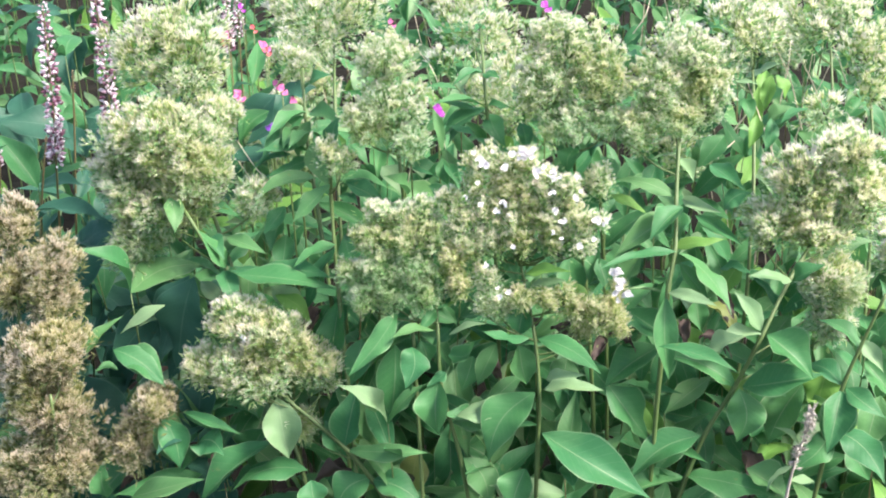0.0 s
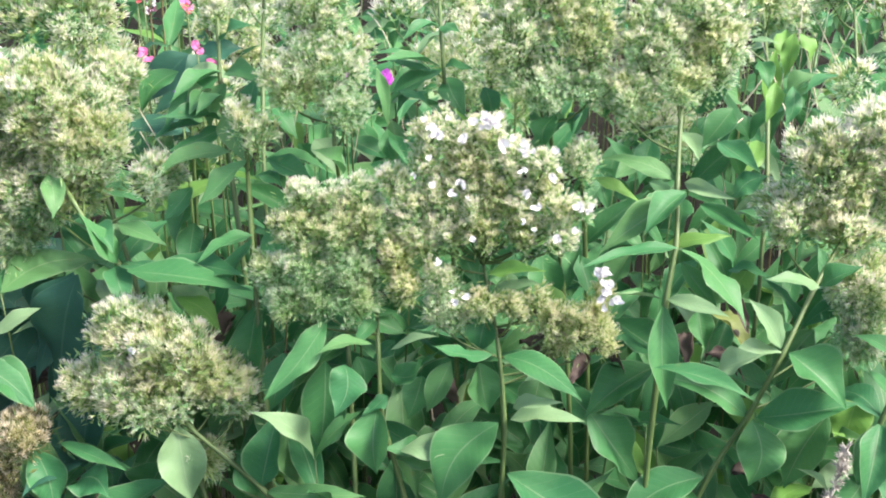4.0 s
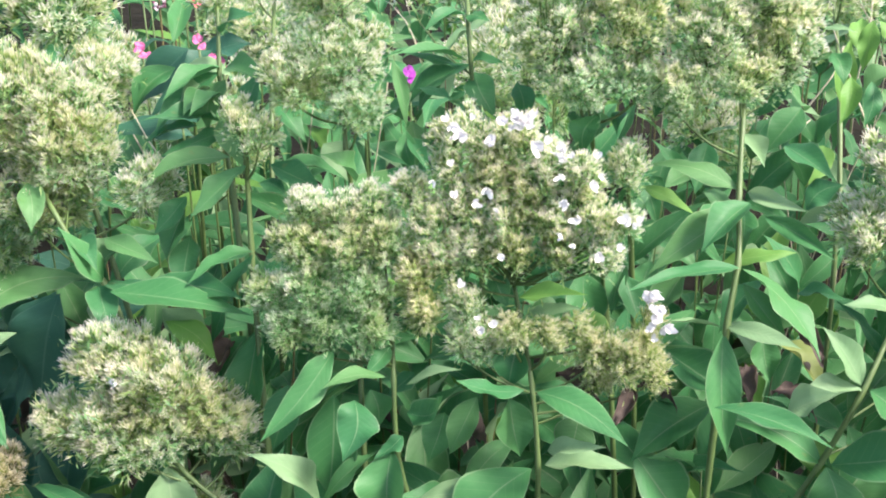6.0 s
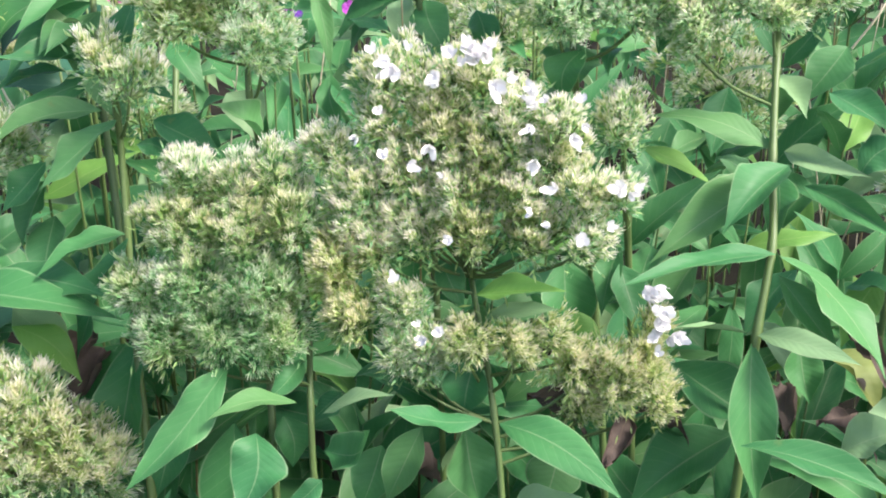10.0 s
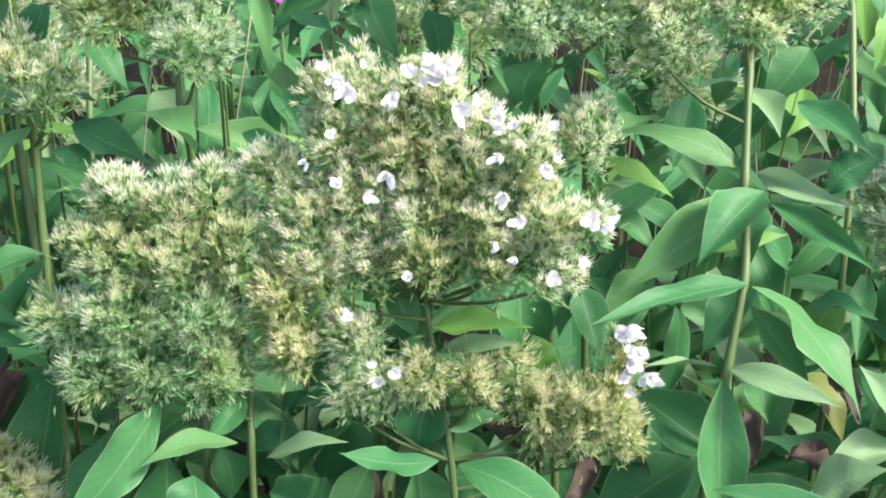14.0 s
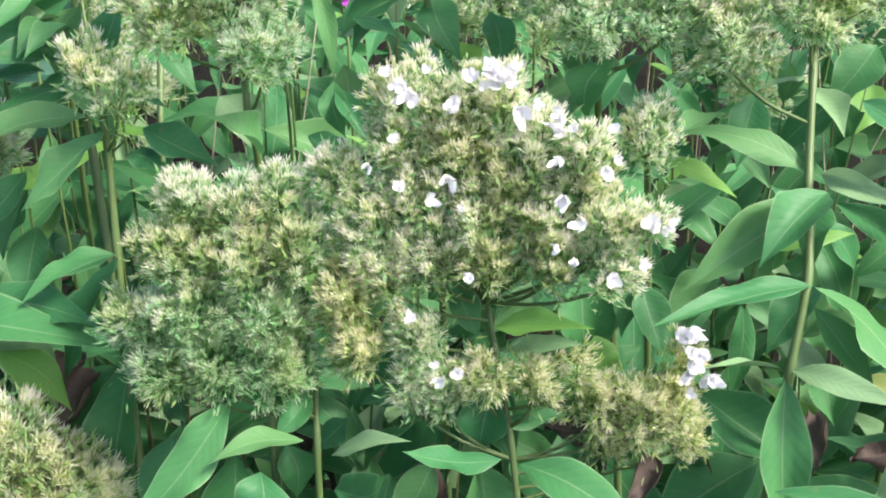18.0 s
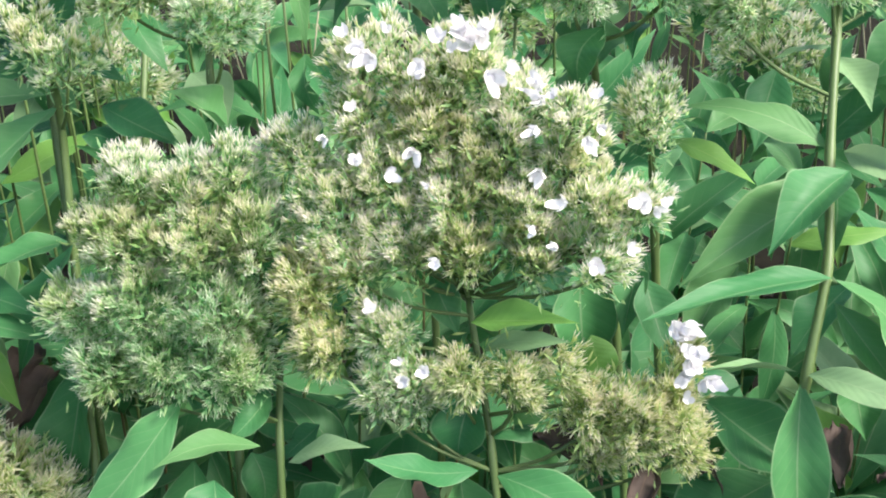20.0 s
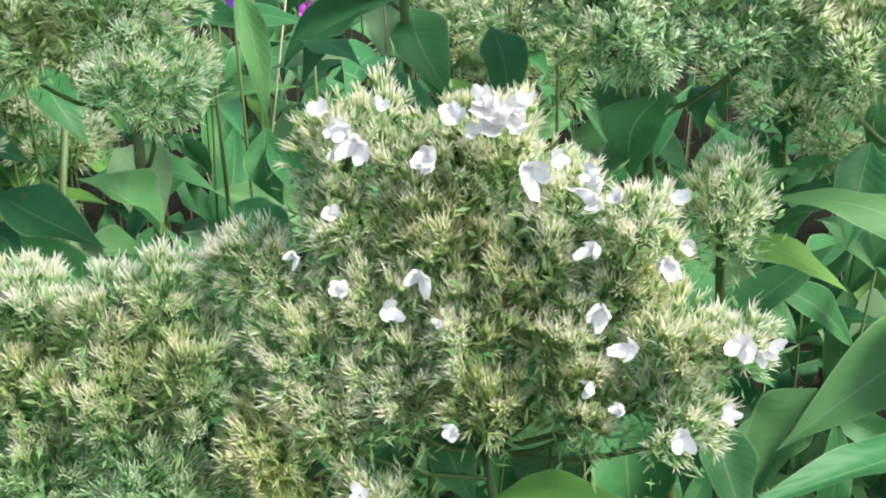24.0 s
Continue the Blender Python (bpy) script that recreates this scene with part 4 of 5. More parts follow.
phlox('bent phlox stem with a rounded fading head low in the clump',
      stem=[(-0.003, 0.020, 0.000), (-0.123, 0.020, 0.494), (-0.148, 0.020, 0.530), (-0.175, 0.020, 0.558), (-0.205, 0.030, 0.582), (-0.220, 0.050, 0.602)],
      leaves=[(-0.146, 0.020, 0.528, 104, 9, 0.082, 0.021, 0.2, 0, 0),
              (-0.149, 0.020, 0.533, 52, 75, 0.065, 0.030, 0.12, 0, 0),
              (-0.213, 0.030, 0.580, 151, -68, 0.061, 0.037, 0.12, 0, 2),
              (-0.123, 0.020, 0.495, 112, -13, 0.055, 0.030, 0.12, 0, 0),
              (-0.126, 0.020, 0.498, -121, -34, 0.047, 0.036, 0.12, 0, 0),
              (-0.081, 0.050, 0.509, -135, -74, 0.052, 0.031, 0.05, 0, 3),
              (-0.220, 0.020, 0.537, -105, -36, 0.097, 0.034, 0.12, 0, 0),
              (-0.186, 0.020, 0.506, -98, -10, 0.077, 0.029, 0.2, 0, 0),
              (-0.293, 0.030, 0.493, -111, -1, 0.085, 0.028, 0.2, 0, 0),
              (-0.277, 0.050, 0.528, -149, -72, 0.038, 0.032, 0.12, 0, 0),
              (-0.319, 0.030, 0.570, 138, -78, 0.066, 0.031, 0.12, 0, 0),
              (-0.363, 0.040, 0.623, 113, -26, 0.056, 0.031, 0.12, 0, 0),
              (-0.326, 0.080, 0.654, -103, -30, 0.053, 0.015, 0.2, 0, 2),
              (-0.309, 0.050, 0.548, 109, -6, 0.063, 0.013, 0.2, 0, 0),
              (-0.168, 0.030, 0.555, 106, -60, 0.037, 0.024, 0.12, 0, 0),
              (-0.135, 0.060, 0.566, 132, -60, 0.060, 0.034, 0.05, 0, 0),
              (-0.182, 0.100, 0.633, -135, -76, 0.060, 0.037, 0.05, 0, 0),
              (-0.233, 0.060, 0.527, -113, -58, 0.047, 0.038, 0.05, 0, 0),
              (-0.361, 0.050, 0.525, -105, -18, 0.041, 0.038, 0.12, 0, 0),
              (-0.180, 0.000, 0.507, 153, -66, 0.027, 0.030, 0.05, 0, 0)],
      heads=[(-0.245, 0.039, 0.653, 0.034, 0.027, 0.026, 1),
             (-0.215, 0.03, 0.642, 0.036, 0.029, 0.029, 1),
             (-0.26, 0.032, 0.611, 0.032, 0.025, 0.024, 1),
             (-0.185, 0.037, 0.615, 0.032, 0.025, 0.024, 1),
             (-0.229, 0.021, 0.609, 0.042, 0.029, 0.023, 1),
             (-0.191, 0.034, 0.548, 0.016, 0.02, 0.014, 1),
             (-0.167, 0.04, 0.603, 0.019, 0.022, 0.019, 1),
             (-0.285, 0.035, 0.609, 0.016, 0.022, 0.019, 1)], green=0.5,
      flowers=[(-0.235, 0.011, 0.653, 1.1)])
phlox('leaning phlox stem with paired leaves and a pale head',
      stem=[(0.121, 0.020, 0.000), (0.180, 0.020, 0.504), (0.195, 0.020, 0.551), (0.218, 0.020, 0.600), (0.238, 0.020, 0.651), (0.263, 0.050, 0.687), (0.308, 0.110, 0.726)],
      leaves=[(0.240, 0.020, 0.654, -111, -8, 0.055, 0.018, 0.2, 0, 2),
              (0.243, 0.020, 0.654, 127, -27, 0.056, 0.035, 0.12, 0, 0),
              (0.237, 0.020, 0.658, -68, 52, 0.044, 0.020, 0.2, 0, 2),
              (0.219, 0.020, 0.600, -90, 27, 0.080, 0.027, 0.12, 0, 0),
              (0.225, 0.020, 0.600, 107, 22, 0.074, 0.033, 0.12, 0, 0),
              (0.222, 0.020, 0.598, -174, -67, 0.051, 0.037, 0.12, 0, 0),
              (0.190, 0.020, 0.548, -106, -25, 0.079, 0.033, 0.12, 0, 0),
              (0.179, 0.020, 0.504, 117, 5, 0.087, 0.036, 0.2, 0, 0),
              (0.177, 0.020, 0.501, -104, -11, 0.086, 0.033, 0.12, 0, 0),
              (0.314, 0.010, 0.603, -149, -67, 0.060, 0.036, 0.05, 0, 0),
              (0.334, 0.020, 0.627, 128, -39, 0.042, 0.030, 0.12, 0, 0),
              (0.266, 0.040, 0.698, -103, 14, 0.045, 0.015, 0.2, 0, 2),
              (0.269, 0.045, 0.697, 102, 39, 0.032, 0.018, 0.2, 0, 0),
              (0.231, 0.000, 0.524, 117, -22, 0.047, 0.030, 0.12, 0, 0),
              (0.246, 0.060, 0.606, 124, -75, 0.071, 0.037, 0.05, 0, 0),
              (0.289, 0.050, 0.587, -106, -61, 0.072, 0.039, 0.05, 0, 0),
              (0.357, 0.030, 0.586, -143, -63, 0.055, 0.034, 0.05, 0, 0),
              (0.282, 0.090, 0.640, -108, -54, 0.056, 0.031, 0.05, 0, 0),
              (0.322, 0.080, 0.596, -141, -64, 0.058, 0.034, 0.05, 0, 1)],
      heads=[(0.32, 0.099, 0.803, 0.033, 0.027, 0.026, 1),
             (0.282, 0.101, 0.775, 0.036, 0.03, 0.031, 1),
             (0.34, 0.112, 0.754, 0.029, 0.031, 0.039, 1),
             (0.299, 0.108, 0.727, 0.039, 0.04, 0.024, 1),
             (0.249, 0.101, 0.732, 0.016, 0.03, 0.024, 1),
             (0.316, 0.088, 0.676, 0.034, 0.04, 0.024, 1),
             (0.315, 0.071, 0.643, 0.024, 0.03, 0.018, 1)])
phlox('phlox stem with drooping leaves at the edge of the clump',
      stem=[(0.278, -0.000, 0.000), (0.305, -0.000, 0.567), (0.311, 0.000, 0.613), (0.321, 0.000, 0.649), (0.338, 0.000, 0.704)],
      leaves=[(0.31, 0, 0.608, -157, -44, 0.061, 0.029, 0.12, 0, 0),
              (0.314, 0, 0.611, 137, -15, 0.043, 0.022, 0.15, 0, 0),
              (0.309, 0, 0.614, -43, 10, 0.042, 0.023, 0.15, 0, 0),
              (0.323, 0, 0.65, -60, 30, 0.046, 0.02, 0.15, 0, 0),
              (0.305, -0, 0.567, 143, -19, 0.067, 0.034, 0.15, 0, 0),
              (0.305, 0, 0.564, -126, -22, 0.055, 0.026, 0.15, 0, 0),
              (0.326, 0.02, 0.65, 134, -40, 0.037, 0.015, 0.15, 0, 2),
              (0.33, 0.02, 0.546, 136, -50, 0.044, 0.031, 0.1, 0, 0)],
      heads=[(0.355, 0.018, 0.74, 0.029, 0.026, 0.029, 1)])
phlox('phlox stem with a browned seed head',
      stem=[(-0.465, 0.028, 0.000), (-0.463, 0.050, 0.607), (-0.462, 0.060, 0.675)],
      leaves=[],
      heads=[(-0.472, 0.088, 0.733, 0.024, 0.04, 0.029, 1),
             (-0.426, 0.068, 0.701, 0.026, 0.04, 0.026, 1),
             (-0.474, 0.078, 0.678, 0.024, 0.04, 0.029, 1),
             (-0.429, 0.065, 0.667, 0.029, 0.035, 0.019, 1)], tone=1)
phlox('bushy browned phlox seed head low in the bed',
      stem=[(-0.426, 0.000, 0.000), (-0.422, 0.000, 0.498), (-0.420, -0.000, 0.598)],
      leaves=[(-0.369, 0.04, 0.625, 111, -25, 0.062, 0.025, 0.2, 0, 0),
              (-0.405, 0.06, 0.608, 60, 42, 0.054, 0.014, 0.1, 0, 0),
              (-0.37, 0.05, 0.598, -118, 14, 0.022, 0.013, 0.15, 0, 0),
              (-0.322, 0.02, 0.563, 140, -60, 0.052, 0.03, 0.1, 0, 0),
              (-0.302, 0.02, 0.569, 109, -10, 0.062, 0.013, 0.3, 0, 0),
              (-0.292, 0.02, 0.532, 127, 11, 0.034, 0.036, 0.1, 0, 0),
              (-0.357, -0, 0.486, 111, 28, 0.096, 0.025, 0.15, 0, 0),
              (-0.379, 0, 0.486, -90, 89, 0.038, 0.022, 0.15, 0, 0)],
      heads=[(-0.44, 0.023, 0.621, 0.039, 0.033, 0.034, 1),
             (-0.414, 0.028, 0.631, 0.026, 0.04, 0.026, 1),
             (-0.432, 0.025, 0.565, 0.045, 0.036, 0.035, 1),
             (-0.444, 0.006, 0.514, 0.05, 0.037, 0.032, 1),
             (-0.408, 0.015, 0.515, 0.024, 0.035, 0.027, 1)], tone=1)
phlox('distant phlox head with grey green tips',
      stem=[(-0.143, 0.180, 0.000), (-0.179, 0.300, 0.798), (-0.186, 0.370, 0.851)],
      leaves=[],
      heads=[(-0.201, 0.342, 0.876, 0.037, 0.032, 0.034, 1),
             (-0.156, 0.339, 0.889, 0.034, 0.027, 0.027, 1),
             (-0.239, 0.355, 0.892, 0.028, 0.021, 0.019, 1)])
phlox('phlox head with sparse yellow green clusters',
      stem=[(0.224, 0.140, 0.000), (0.268, 0.260, 0.795), (0.276, 0.340, 0.849)],
      leaves=[],
      heads=[(0.273, 0.299, 0.87, 0.035, 0.028, 0.026, 1),
             (0.25, 0.315, 0.891, 0.03, 0.021, 0.018, 1),
             (0.242, 0.288, 0.849, 0.015, 0.025, 0.018, 1)])
phlox('distant phlox head with grey green tips',
      stem=[(0.350, 0.220, 0.000), (0.375, 0.340, 0.759), (0.382, 0.410, 0.833)],
      leaves=[],
      heads=[(0.353, 0.384, 0.865, 0.04, 0.034, 0.034, 1),
             (0.387, 0.377, 0.879, 0.031, 0.024, 0.022, 1)])
phlox('phlox head with sparse yellow green clusters',
      stem=[(0.363, 0.160, 0.000), (0.402, 0.280, 0.752), (0.410, 0.340, 0.805)],
      leaves=[(0.269, 0.2, 0.803, 90, 37, 0.029, 0.017, 0.15, 0, 0),
              (0.262, 0.2, 0.831, 16, 46, 0.03, 0.016, 0.1, 0, 1),
              (0.256, 0.2, 0.789, 16, 66, 0.052, 0.017, 0.1, 0, 1),
              (0.261, 0.17, 0.858, -146, -70, 0.035, 0.015, 0.1, 0, 1),
              (0.265, 0.17, 0.858, 133, -54, 0.025, 0.014, 0.1, 0, 1),
              (0.248, 0.16, 0.821, -154, -51, 0.036, 0.014, 0.1, 0, 1),
              (0.262, 0.16, 0.818, -160, -51, 0.034, 0.014, 0.1, 0, 0),
              (0.297, 0.16, 0.828, -123, -12, 0.038, 0.012, 0.15, 0, 0),
              (0.223, 0.16, 0.855, 113, -2, 0.025, 0.006, 0.2, 0, 2),
              (0.233, 0.16, 0.838, 165, -38, 0.026, 0.015, 0.1, 0, 0)],
      heads=[(0.398, 0.319, 0.853, 0.033, 0.027, 0.027, 1),
             (0.399, 0.297, 0.816, 0.027, 0.024, 0.027, 1),
             (0.34, 0.267, 0.796, 0.018, 0.025, 0.018, 1)])
phlox('thin phlox side stem with a small grey green bud cluster',
      stem=[(0.109, -0.010, 0.000), (0.098, 0.110, 0.726), (0.093, 0.101, 0.768)],
      leaves=[],
      heads=[(0.092, 0.086, 0.779, 0.014, 0.019, 0.017, 0.7)], green=0.9, close=True)
phlox('thin side stem with small browned seed clusters',
      stem=[(-0.329, -0.006, 0.000), (-0.346, 0.020, 0.473), (-0.351, 0.030, 0.519), (-0.348, 0.040, 0.538)],
      leaves=[],
      heads=[(-0.328, 0.021, 0.577, 0.024, 0.03, 0.018, 1),
             (-0.355, 0.021, 0.53, 0.021, 0.03, 0.024, 1),
             (-0.347, 0.027, 0.552, 0.019, 0.025, 0.019, 1)], tone=1)
phlox('low plant with large grey green crinkled leaves',
      stem=[(-0.273, 0.379, 0.000), (-0.257, 0.340, 0.702), (-0.254, 0.330, 0.748), (-0.238, 0.320, 0.804)],
      leaves=[(-0.237, 0.260, 0.816, -113, -38, 0.064, 0.046, 0.12, 0, 5),
              (-0.237, 0.200, 0.771, -113, 1, 0.052, 0.026, 0.12, 0, 5),
              (-0.444, 0.200, 0.658, 90, 40, 0.055, 0.055, 0.12, 0, 5),
              (-0.309, 0.120, 0.668, -120, -66, 0.100, 0.054, 0.05, 0, 5),
              (-0.228, 0.3, 0.805, -132, -37, 0.074, 0.041, 0.1, 0, 5),
              (-0.248, 0.3, 0.733, -120, 12, 0.061, 0.022, 0.1, 0, 5),
              (-0.244, 0.33, 0.789, 76, 24, 0.045, 0.03, 0.1, 0, 5),
              (-0.252, 0.33, 0.737, -90, 53, 0.039, 0.03, 0.1, 0, 5)],
      heads=[])
phlox('dark green broad leaved plant below the phlox heads',
      stem=[(-0.360, 0.123, 0.000), (-0.343, 0.140, 0.498), (-0.335, 0.150, 0.572), (-0.328, 0.160, 0.621)],
      leaves=[(-0.311, 0.15, 0.618, -149, -45, 0.082, 0.043, 0.1, 0, 5),
              (-0.327, 0.15, 0.618, -125, -7, 0.052, 0.012, 0.2, 0, 2),
              (-0.331, 0.14, 0.582, 138, -35, 0.066, 0.036, 0.1, 0, 5),
              (-0.331, 0.15, 0.598, -132, -19, 0.048, 0.032, 0.1, 0, 5),
              (-0.377, 0.16, 0.623, 125, -1, 0.035, 0.015, 0.1, 0, 2),
              (-0.399, 0.16, 0.584, 100, 35, 0.072, 0.017, 0.2, 0, 0),
              (-0.324, 0.16, 0.649, -154, -53, 0.074, 0.05, 0.1, 0, 5),
              (-0.366, 0.17, 0.612, -134, -39, 0.074, 0.047, 0.1, 0, 5),
              (-0.299, 0.100, 0.675, -113, -76, 0.107, 0.062, 0.05, 0, 5),
              (-0.470, 0.150, 0.725, 97, -2, 0.078, 0.026, 0.12, 0, 5),
              (-0.410, 0.120, 0.622, -120, -46, 0.057, 0.045, 0.05, 0, 5)],
      heads=[])


# ---- the rest of the bed ----
def spike(label, line, radius, share, dark=False):
    """A thin stem whose upper share is packed with tiny florets."""
    plant = thing("knotweed_spike", line[0], label, "flower spike", "flower spikes")
    pts = curve_points(line, 24)
    v, f = tube(pts, 0.0016, 0.0009, 6)
    part("stem", mesh_from("stem", v, f, STEM_RED), plant)
    r = np.random.default_rng(int(abs(line[0][0]) * 9973))
    length = np.linalg.norm(pts[-1] - pts[0]) * share
    n = int(length / 0.0006) if not dark else int(length / 0.0016)
    s = 1 - share * r.random(n)
    at = np.stack([np.interp(s, np.linspace(0, 1, len(pts)), pts[:, k]) for k in range(3)], axis=1)
    d = r.normal(0, 1, (n, 3))
    d[:, 2] = d[:, 2] * 0.3 + 0.35
    d /= np.linalg.norm(d, axis=1, keepdims=True)
    taper = radius * (0.55 + 0.45 * np.minimum(1, (1 - s) / 0.12))
    bud = np.array([(0, 0, 0), (0.3, 0, 0.45), (0, 0.3, 0.5), (-0.3, 0, 0.45), (0, -0.3, 0.5), (0, 0, 1.0)], float)
    tri = np.array([(0, 2, 1), (0, 3, 2), (0, 4, 3), (0, 1, 4), (5, 1, 2), (5, 2, 3), (5, 3, 4), (5, 4, 1)])
    fv, ff, fu = scatter((bud, tri, np.zeros((6, 2))), at + d * taper[:, None] * 0.4, d, taper * r.uniform(0.45, 0.75, n), r)
    tagged(part("floret", mesh_from("floret", fv, ff, FLORET_DARK if dark else FLORET, fu, smooth=False), plant), kind="stuff")
    return plant


def bed_flower(at, material, size):
    """A small bright bedding flower on its own thin stalk."""
    names = {"pink_petal": "pink", "red_petal": "red", "violet_petal": "violet", "magenta_petal": "purple"}
    hue = names[material.name]
    x, y, z = at
    plant = thing("bedding_flower", (x + 0.01, y + 0.02, 0.0), "small " + hue + " flower on a thin stalk behind the phlox", "flower", "bedding flowers")
    v, f = tube(curve_points([(x + 0.01, y + 0.02, 0), (x + 0.006, y + 0.015, z * 0.6), (x, y + 0.004, z)], 8), 0.0014, 0.0009, 5)
    part("stalk", mesh_from("stalk", v, f, STEM), plant)
    for k in range(2):
        me = flower_mesh("petal", material, 5, 0.0044 * size, 0.35, int(abs(x) * 5000) + k)
        ob = part("petal", me, plant)
        ob.matrix_basis = Matrix.Translation((x + 0.004 * k, y - 0.002 * k, z - 0.006 * k)) @ Matrix.Rotation(radians(50 - 25 * k), 4, "X") @ Matrix.Rotation(k, 4, "Z")
    return plant


def straw(label, line):
    v, f = tube(curve_points(line, 10), 0.0008, 0.0005, 6)
    ob = new("straw", mesh_from("straw", v, f, STRAW))
    return tagged(ob, label, "straw", "dry straws")


def seed_stalk(line):
    plant = thing("seed_stalk", line[0], "dry grey seed stalk with shrivelled leaves", "dry plant")
    pts = curve_points(line, 20)
    v, f = tube(pts, 0.0016, 0.0008, 6)
    part("stem", mesh_from("stem", v, f, GREY_DRY), plant)
    r = np.random.default_rng(3)
    n = 90
    s = r.uniform(0.35, 1, n)
    at = np.stack([np.interp(s, np.linspace(0, 1, len(pts)), pts[:, k]) for k in range(3)], axis=1)
    d = r.normal(0, 1, (n, 3)) + (0, 0, 0.9)
    d /= np.linalg.norm(d, axis=1, keepdims=True)
    sv, sf, su = scatter(CALYX_ROUGH, at, d, r.uniform(0.006, 0.010, n), r)
    tagged(part("seed", mesh_from("seed", sv, sf, GREY_DRY, su), plant), kind="stuff")
    for k, (az, el) in enumerate(((60, -20), (250, -35), (330, 10))):
        leaf(plant, tuple(pts[5 + 3 * k]), az, el, 0.035, 0.010, 0.3, 40 * k, 2, label="shrivelled pale leaf")


def withered_leaf(at, az, size):
    """A crumpled dead leaf caught between the stems."""
    r = np.random.default_rng(int(abs(at[0]) * 10000) + az)
    v, f, uv = [], [], []
    rows, cols = 9, 6
    for i in range(rows + 1):
        s = i / rows
        w = size * 0.26 * math.sin(math.pi * min(1, 0.06 + s * 0.92)) ** 0.8
        for j in range(cols + 1):
            u = j / cols * 2 - 1
            curl = 1.9 * u
            v.append((w * math.sin(curl) * 0.7 + r.normal(0, size * 0.022), size * s * (1 - 0.25 * s), w * (1 - math.cos(curl)) * 0.7 - size * 0.5 * s * s + size * 0.06 * math.sin(9 * s + 3 * u) + r.normal(0, size * 0.024)))
            uv.append((0.5 + u / 2, s))
    k = cols + 1
    f = [(i * k + j, i * k + j + 1, (i + 1) * k + j + 1, (i + 1) * k + j) for i in range(rows) for j in range(cols)]
    ob = new("withered_leaf", mesh_from("withered_leaf", v, f, LEAF_BROWN, uv))
    ob.matrix_basis = Matrix.Translation(at) @ Matrix.Rotation(radians(-az), 4, "Z") @ Matrix.Rotation(radians(r.uniform(-25, 25)), 4, "Y")
    return tagged(ob, "curled dark brown dead leaf caught between green stems", "dead leaf", "dead leaves")


withered_leaf((0.180, 0.010, 0.655), 75, 0.034)
withered_leaf((0.094, 0.016, 0.652), 200, 0.030)
withered_leaf((0.196, 0.030, 0.690), 150, 0.03)
spike("tall spike of tiny pink and white florets on a thin stem", [(-0.526, 0.350, 0.581), (-0.505, 0.320, 0.713), (-0.493, 0.300, 0.769), (-0.488, 0.300, 0.905)], 0.0115, 0.62)
spike("slender spike of pale pink florets above dark leaves", [(-0.476, 0.400, 0.598), (-0.449, 0.360, 0.734), (-0.444, 0.350, 0.804), (-0.447, 0.350, 0.913)], 0.0115, 0.62)
spike("pale pink flower spike at the back of the bed", [(-0.353, 0.600, 0.620), (-0.354, 0.600, 0.763), (-0.354, 0.600, 0.861)], 0.009, 0.4)
spike("pale pink flower spike at the back of the bed", [(-0.346, 0.620, 0.613), (-0.345, 0.620, 0.781), (-0.343, 0.620, 0.864)], 0.008, 0.4)
spike("thin budding spike with dark closed florets", [(-0.522, 0.400, 0.598), (-0.504, 0.400, 0.764), (-0.500, 0.400, 0.809)], 0.0035, 0.3, dark=True)
spike("thin budding spike with dark closed florets", [(-0.548, 0.340, 0.593), (-0.527, 0.340, 0.710), (-0.519, 0.340, 0.747)], 0.0035, 0.3, dark=True)
spike("short flower spike at the edge of the bed", [(-0.605, 0.340, 0.578), (-0.581, 0.340, 0.693), (-0.576, 0.340, 0.734)], 0.005, 0.3)
bed_flower((-0.235, 0.360, 0.783), PINK, 0.884)
bed_flower((-0.258, 0.380, 0.798), PINK, 0.884)
bed_flower((-0.279, 0.450, 0.821), RED, 0.816)
bed_flower((-0.303, 0.500, 0.838), RED, 0.68)
bed_flower((-0.336, 0.500, 0.829), PINK, 0.952)
bed_flower((-0.343, 0.500, 0.822), RED, 0.816)
bed_flower((-0.132, 0.500, 0.844), PINK, 0.816)
bed_flower((0.053, 0.400, 0.883), MAGENTA, 1.088)
bed_flower((-0.271, 0.360, 0.763), VIOLET, 0.816)
bed_flower((-0.326, 0.550, 0.854), MAGENTA, 0.816)
bed_flower((-0.067, 0.300, 0.789), MAGENTA, 1.3)
bed_flower((-0.108, 0.320, 0.788), VIOLET, 1.0)
bed_flower((-0.218, 0.260, 0.808), PINK, 1.1)
bed_flower((-0.281, 0.280, 0.812), PINK, 1.2)
bed_flower((-0.243, 0.240, 0.791), VIOLET, 1.3)
bed_flower((-0.092, 0.200, 0.816), MAGENTA, 1.2)
bed_flower((-0.232, 0.270, 0.821), PINK, 1.0)
bed_flower((-0.291, 0.500, 0.815), PINK, 1.4)
straw("dry pale straw stalk leaning through the clump", [(0.284, 0.180, 0.747), (0.261, 0.200, 0.806), (0.248, 0.220, 0.842)])
straw("dry pale straw stalk leaning through the clump", [(0.389, 0.400, 0.742), (0.349, 0.400, 0.816), (0.316, 0.420, 0.870)])
straw("dry pale straw stalk leaning through the clump", [(0.362, 0.420, 0.729), (0.339, 0.420, 0.798), (0.319, 0.450, 0.838)])
straw("fallen grey straw lying among the stems", [(-0.211, 0.120, 0.754), (-0.242, 0.160, 0.766), (-0.268, 0.200, 0.783)])
straw("fallen grey straw lying among the stems", [(-0.229, 0.140, 0.738), (-0.262, 0.200, 0.750), (-0.294, 0.250, 0.772)])
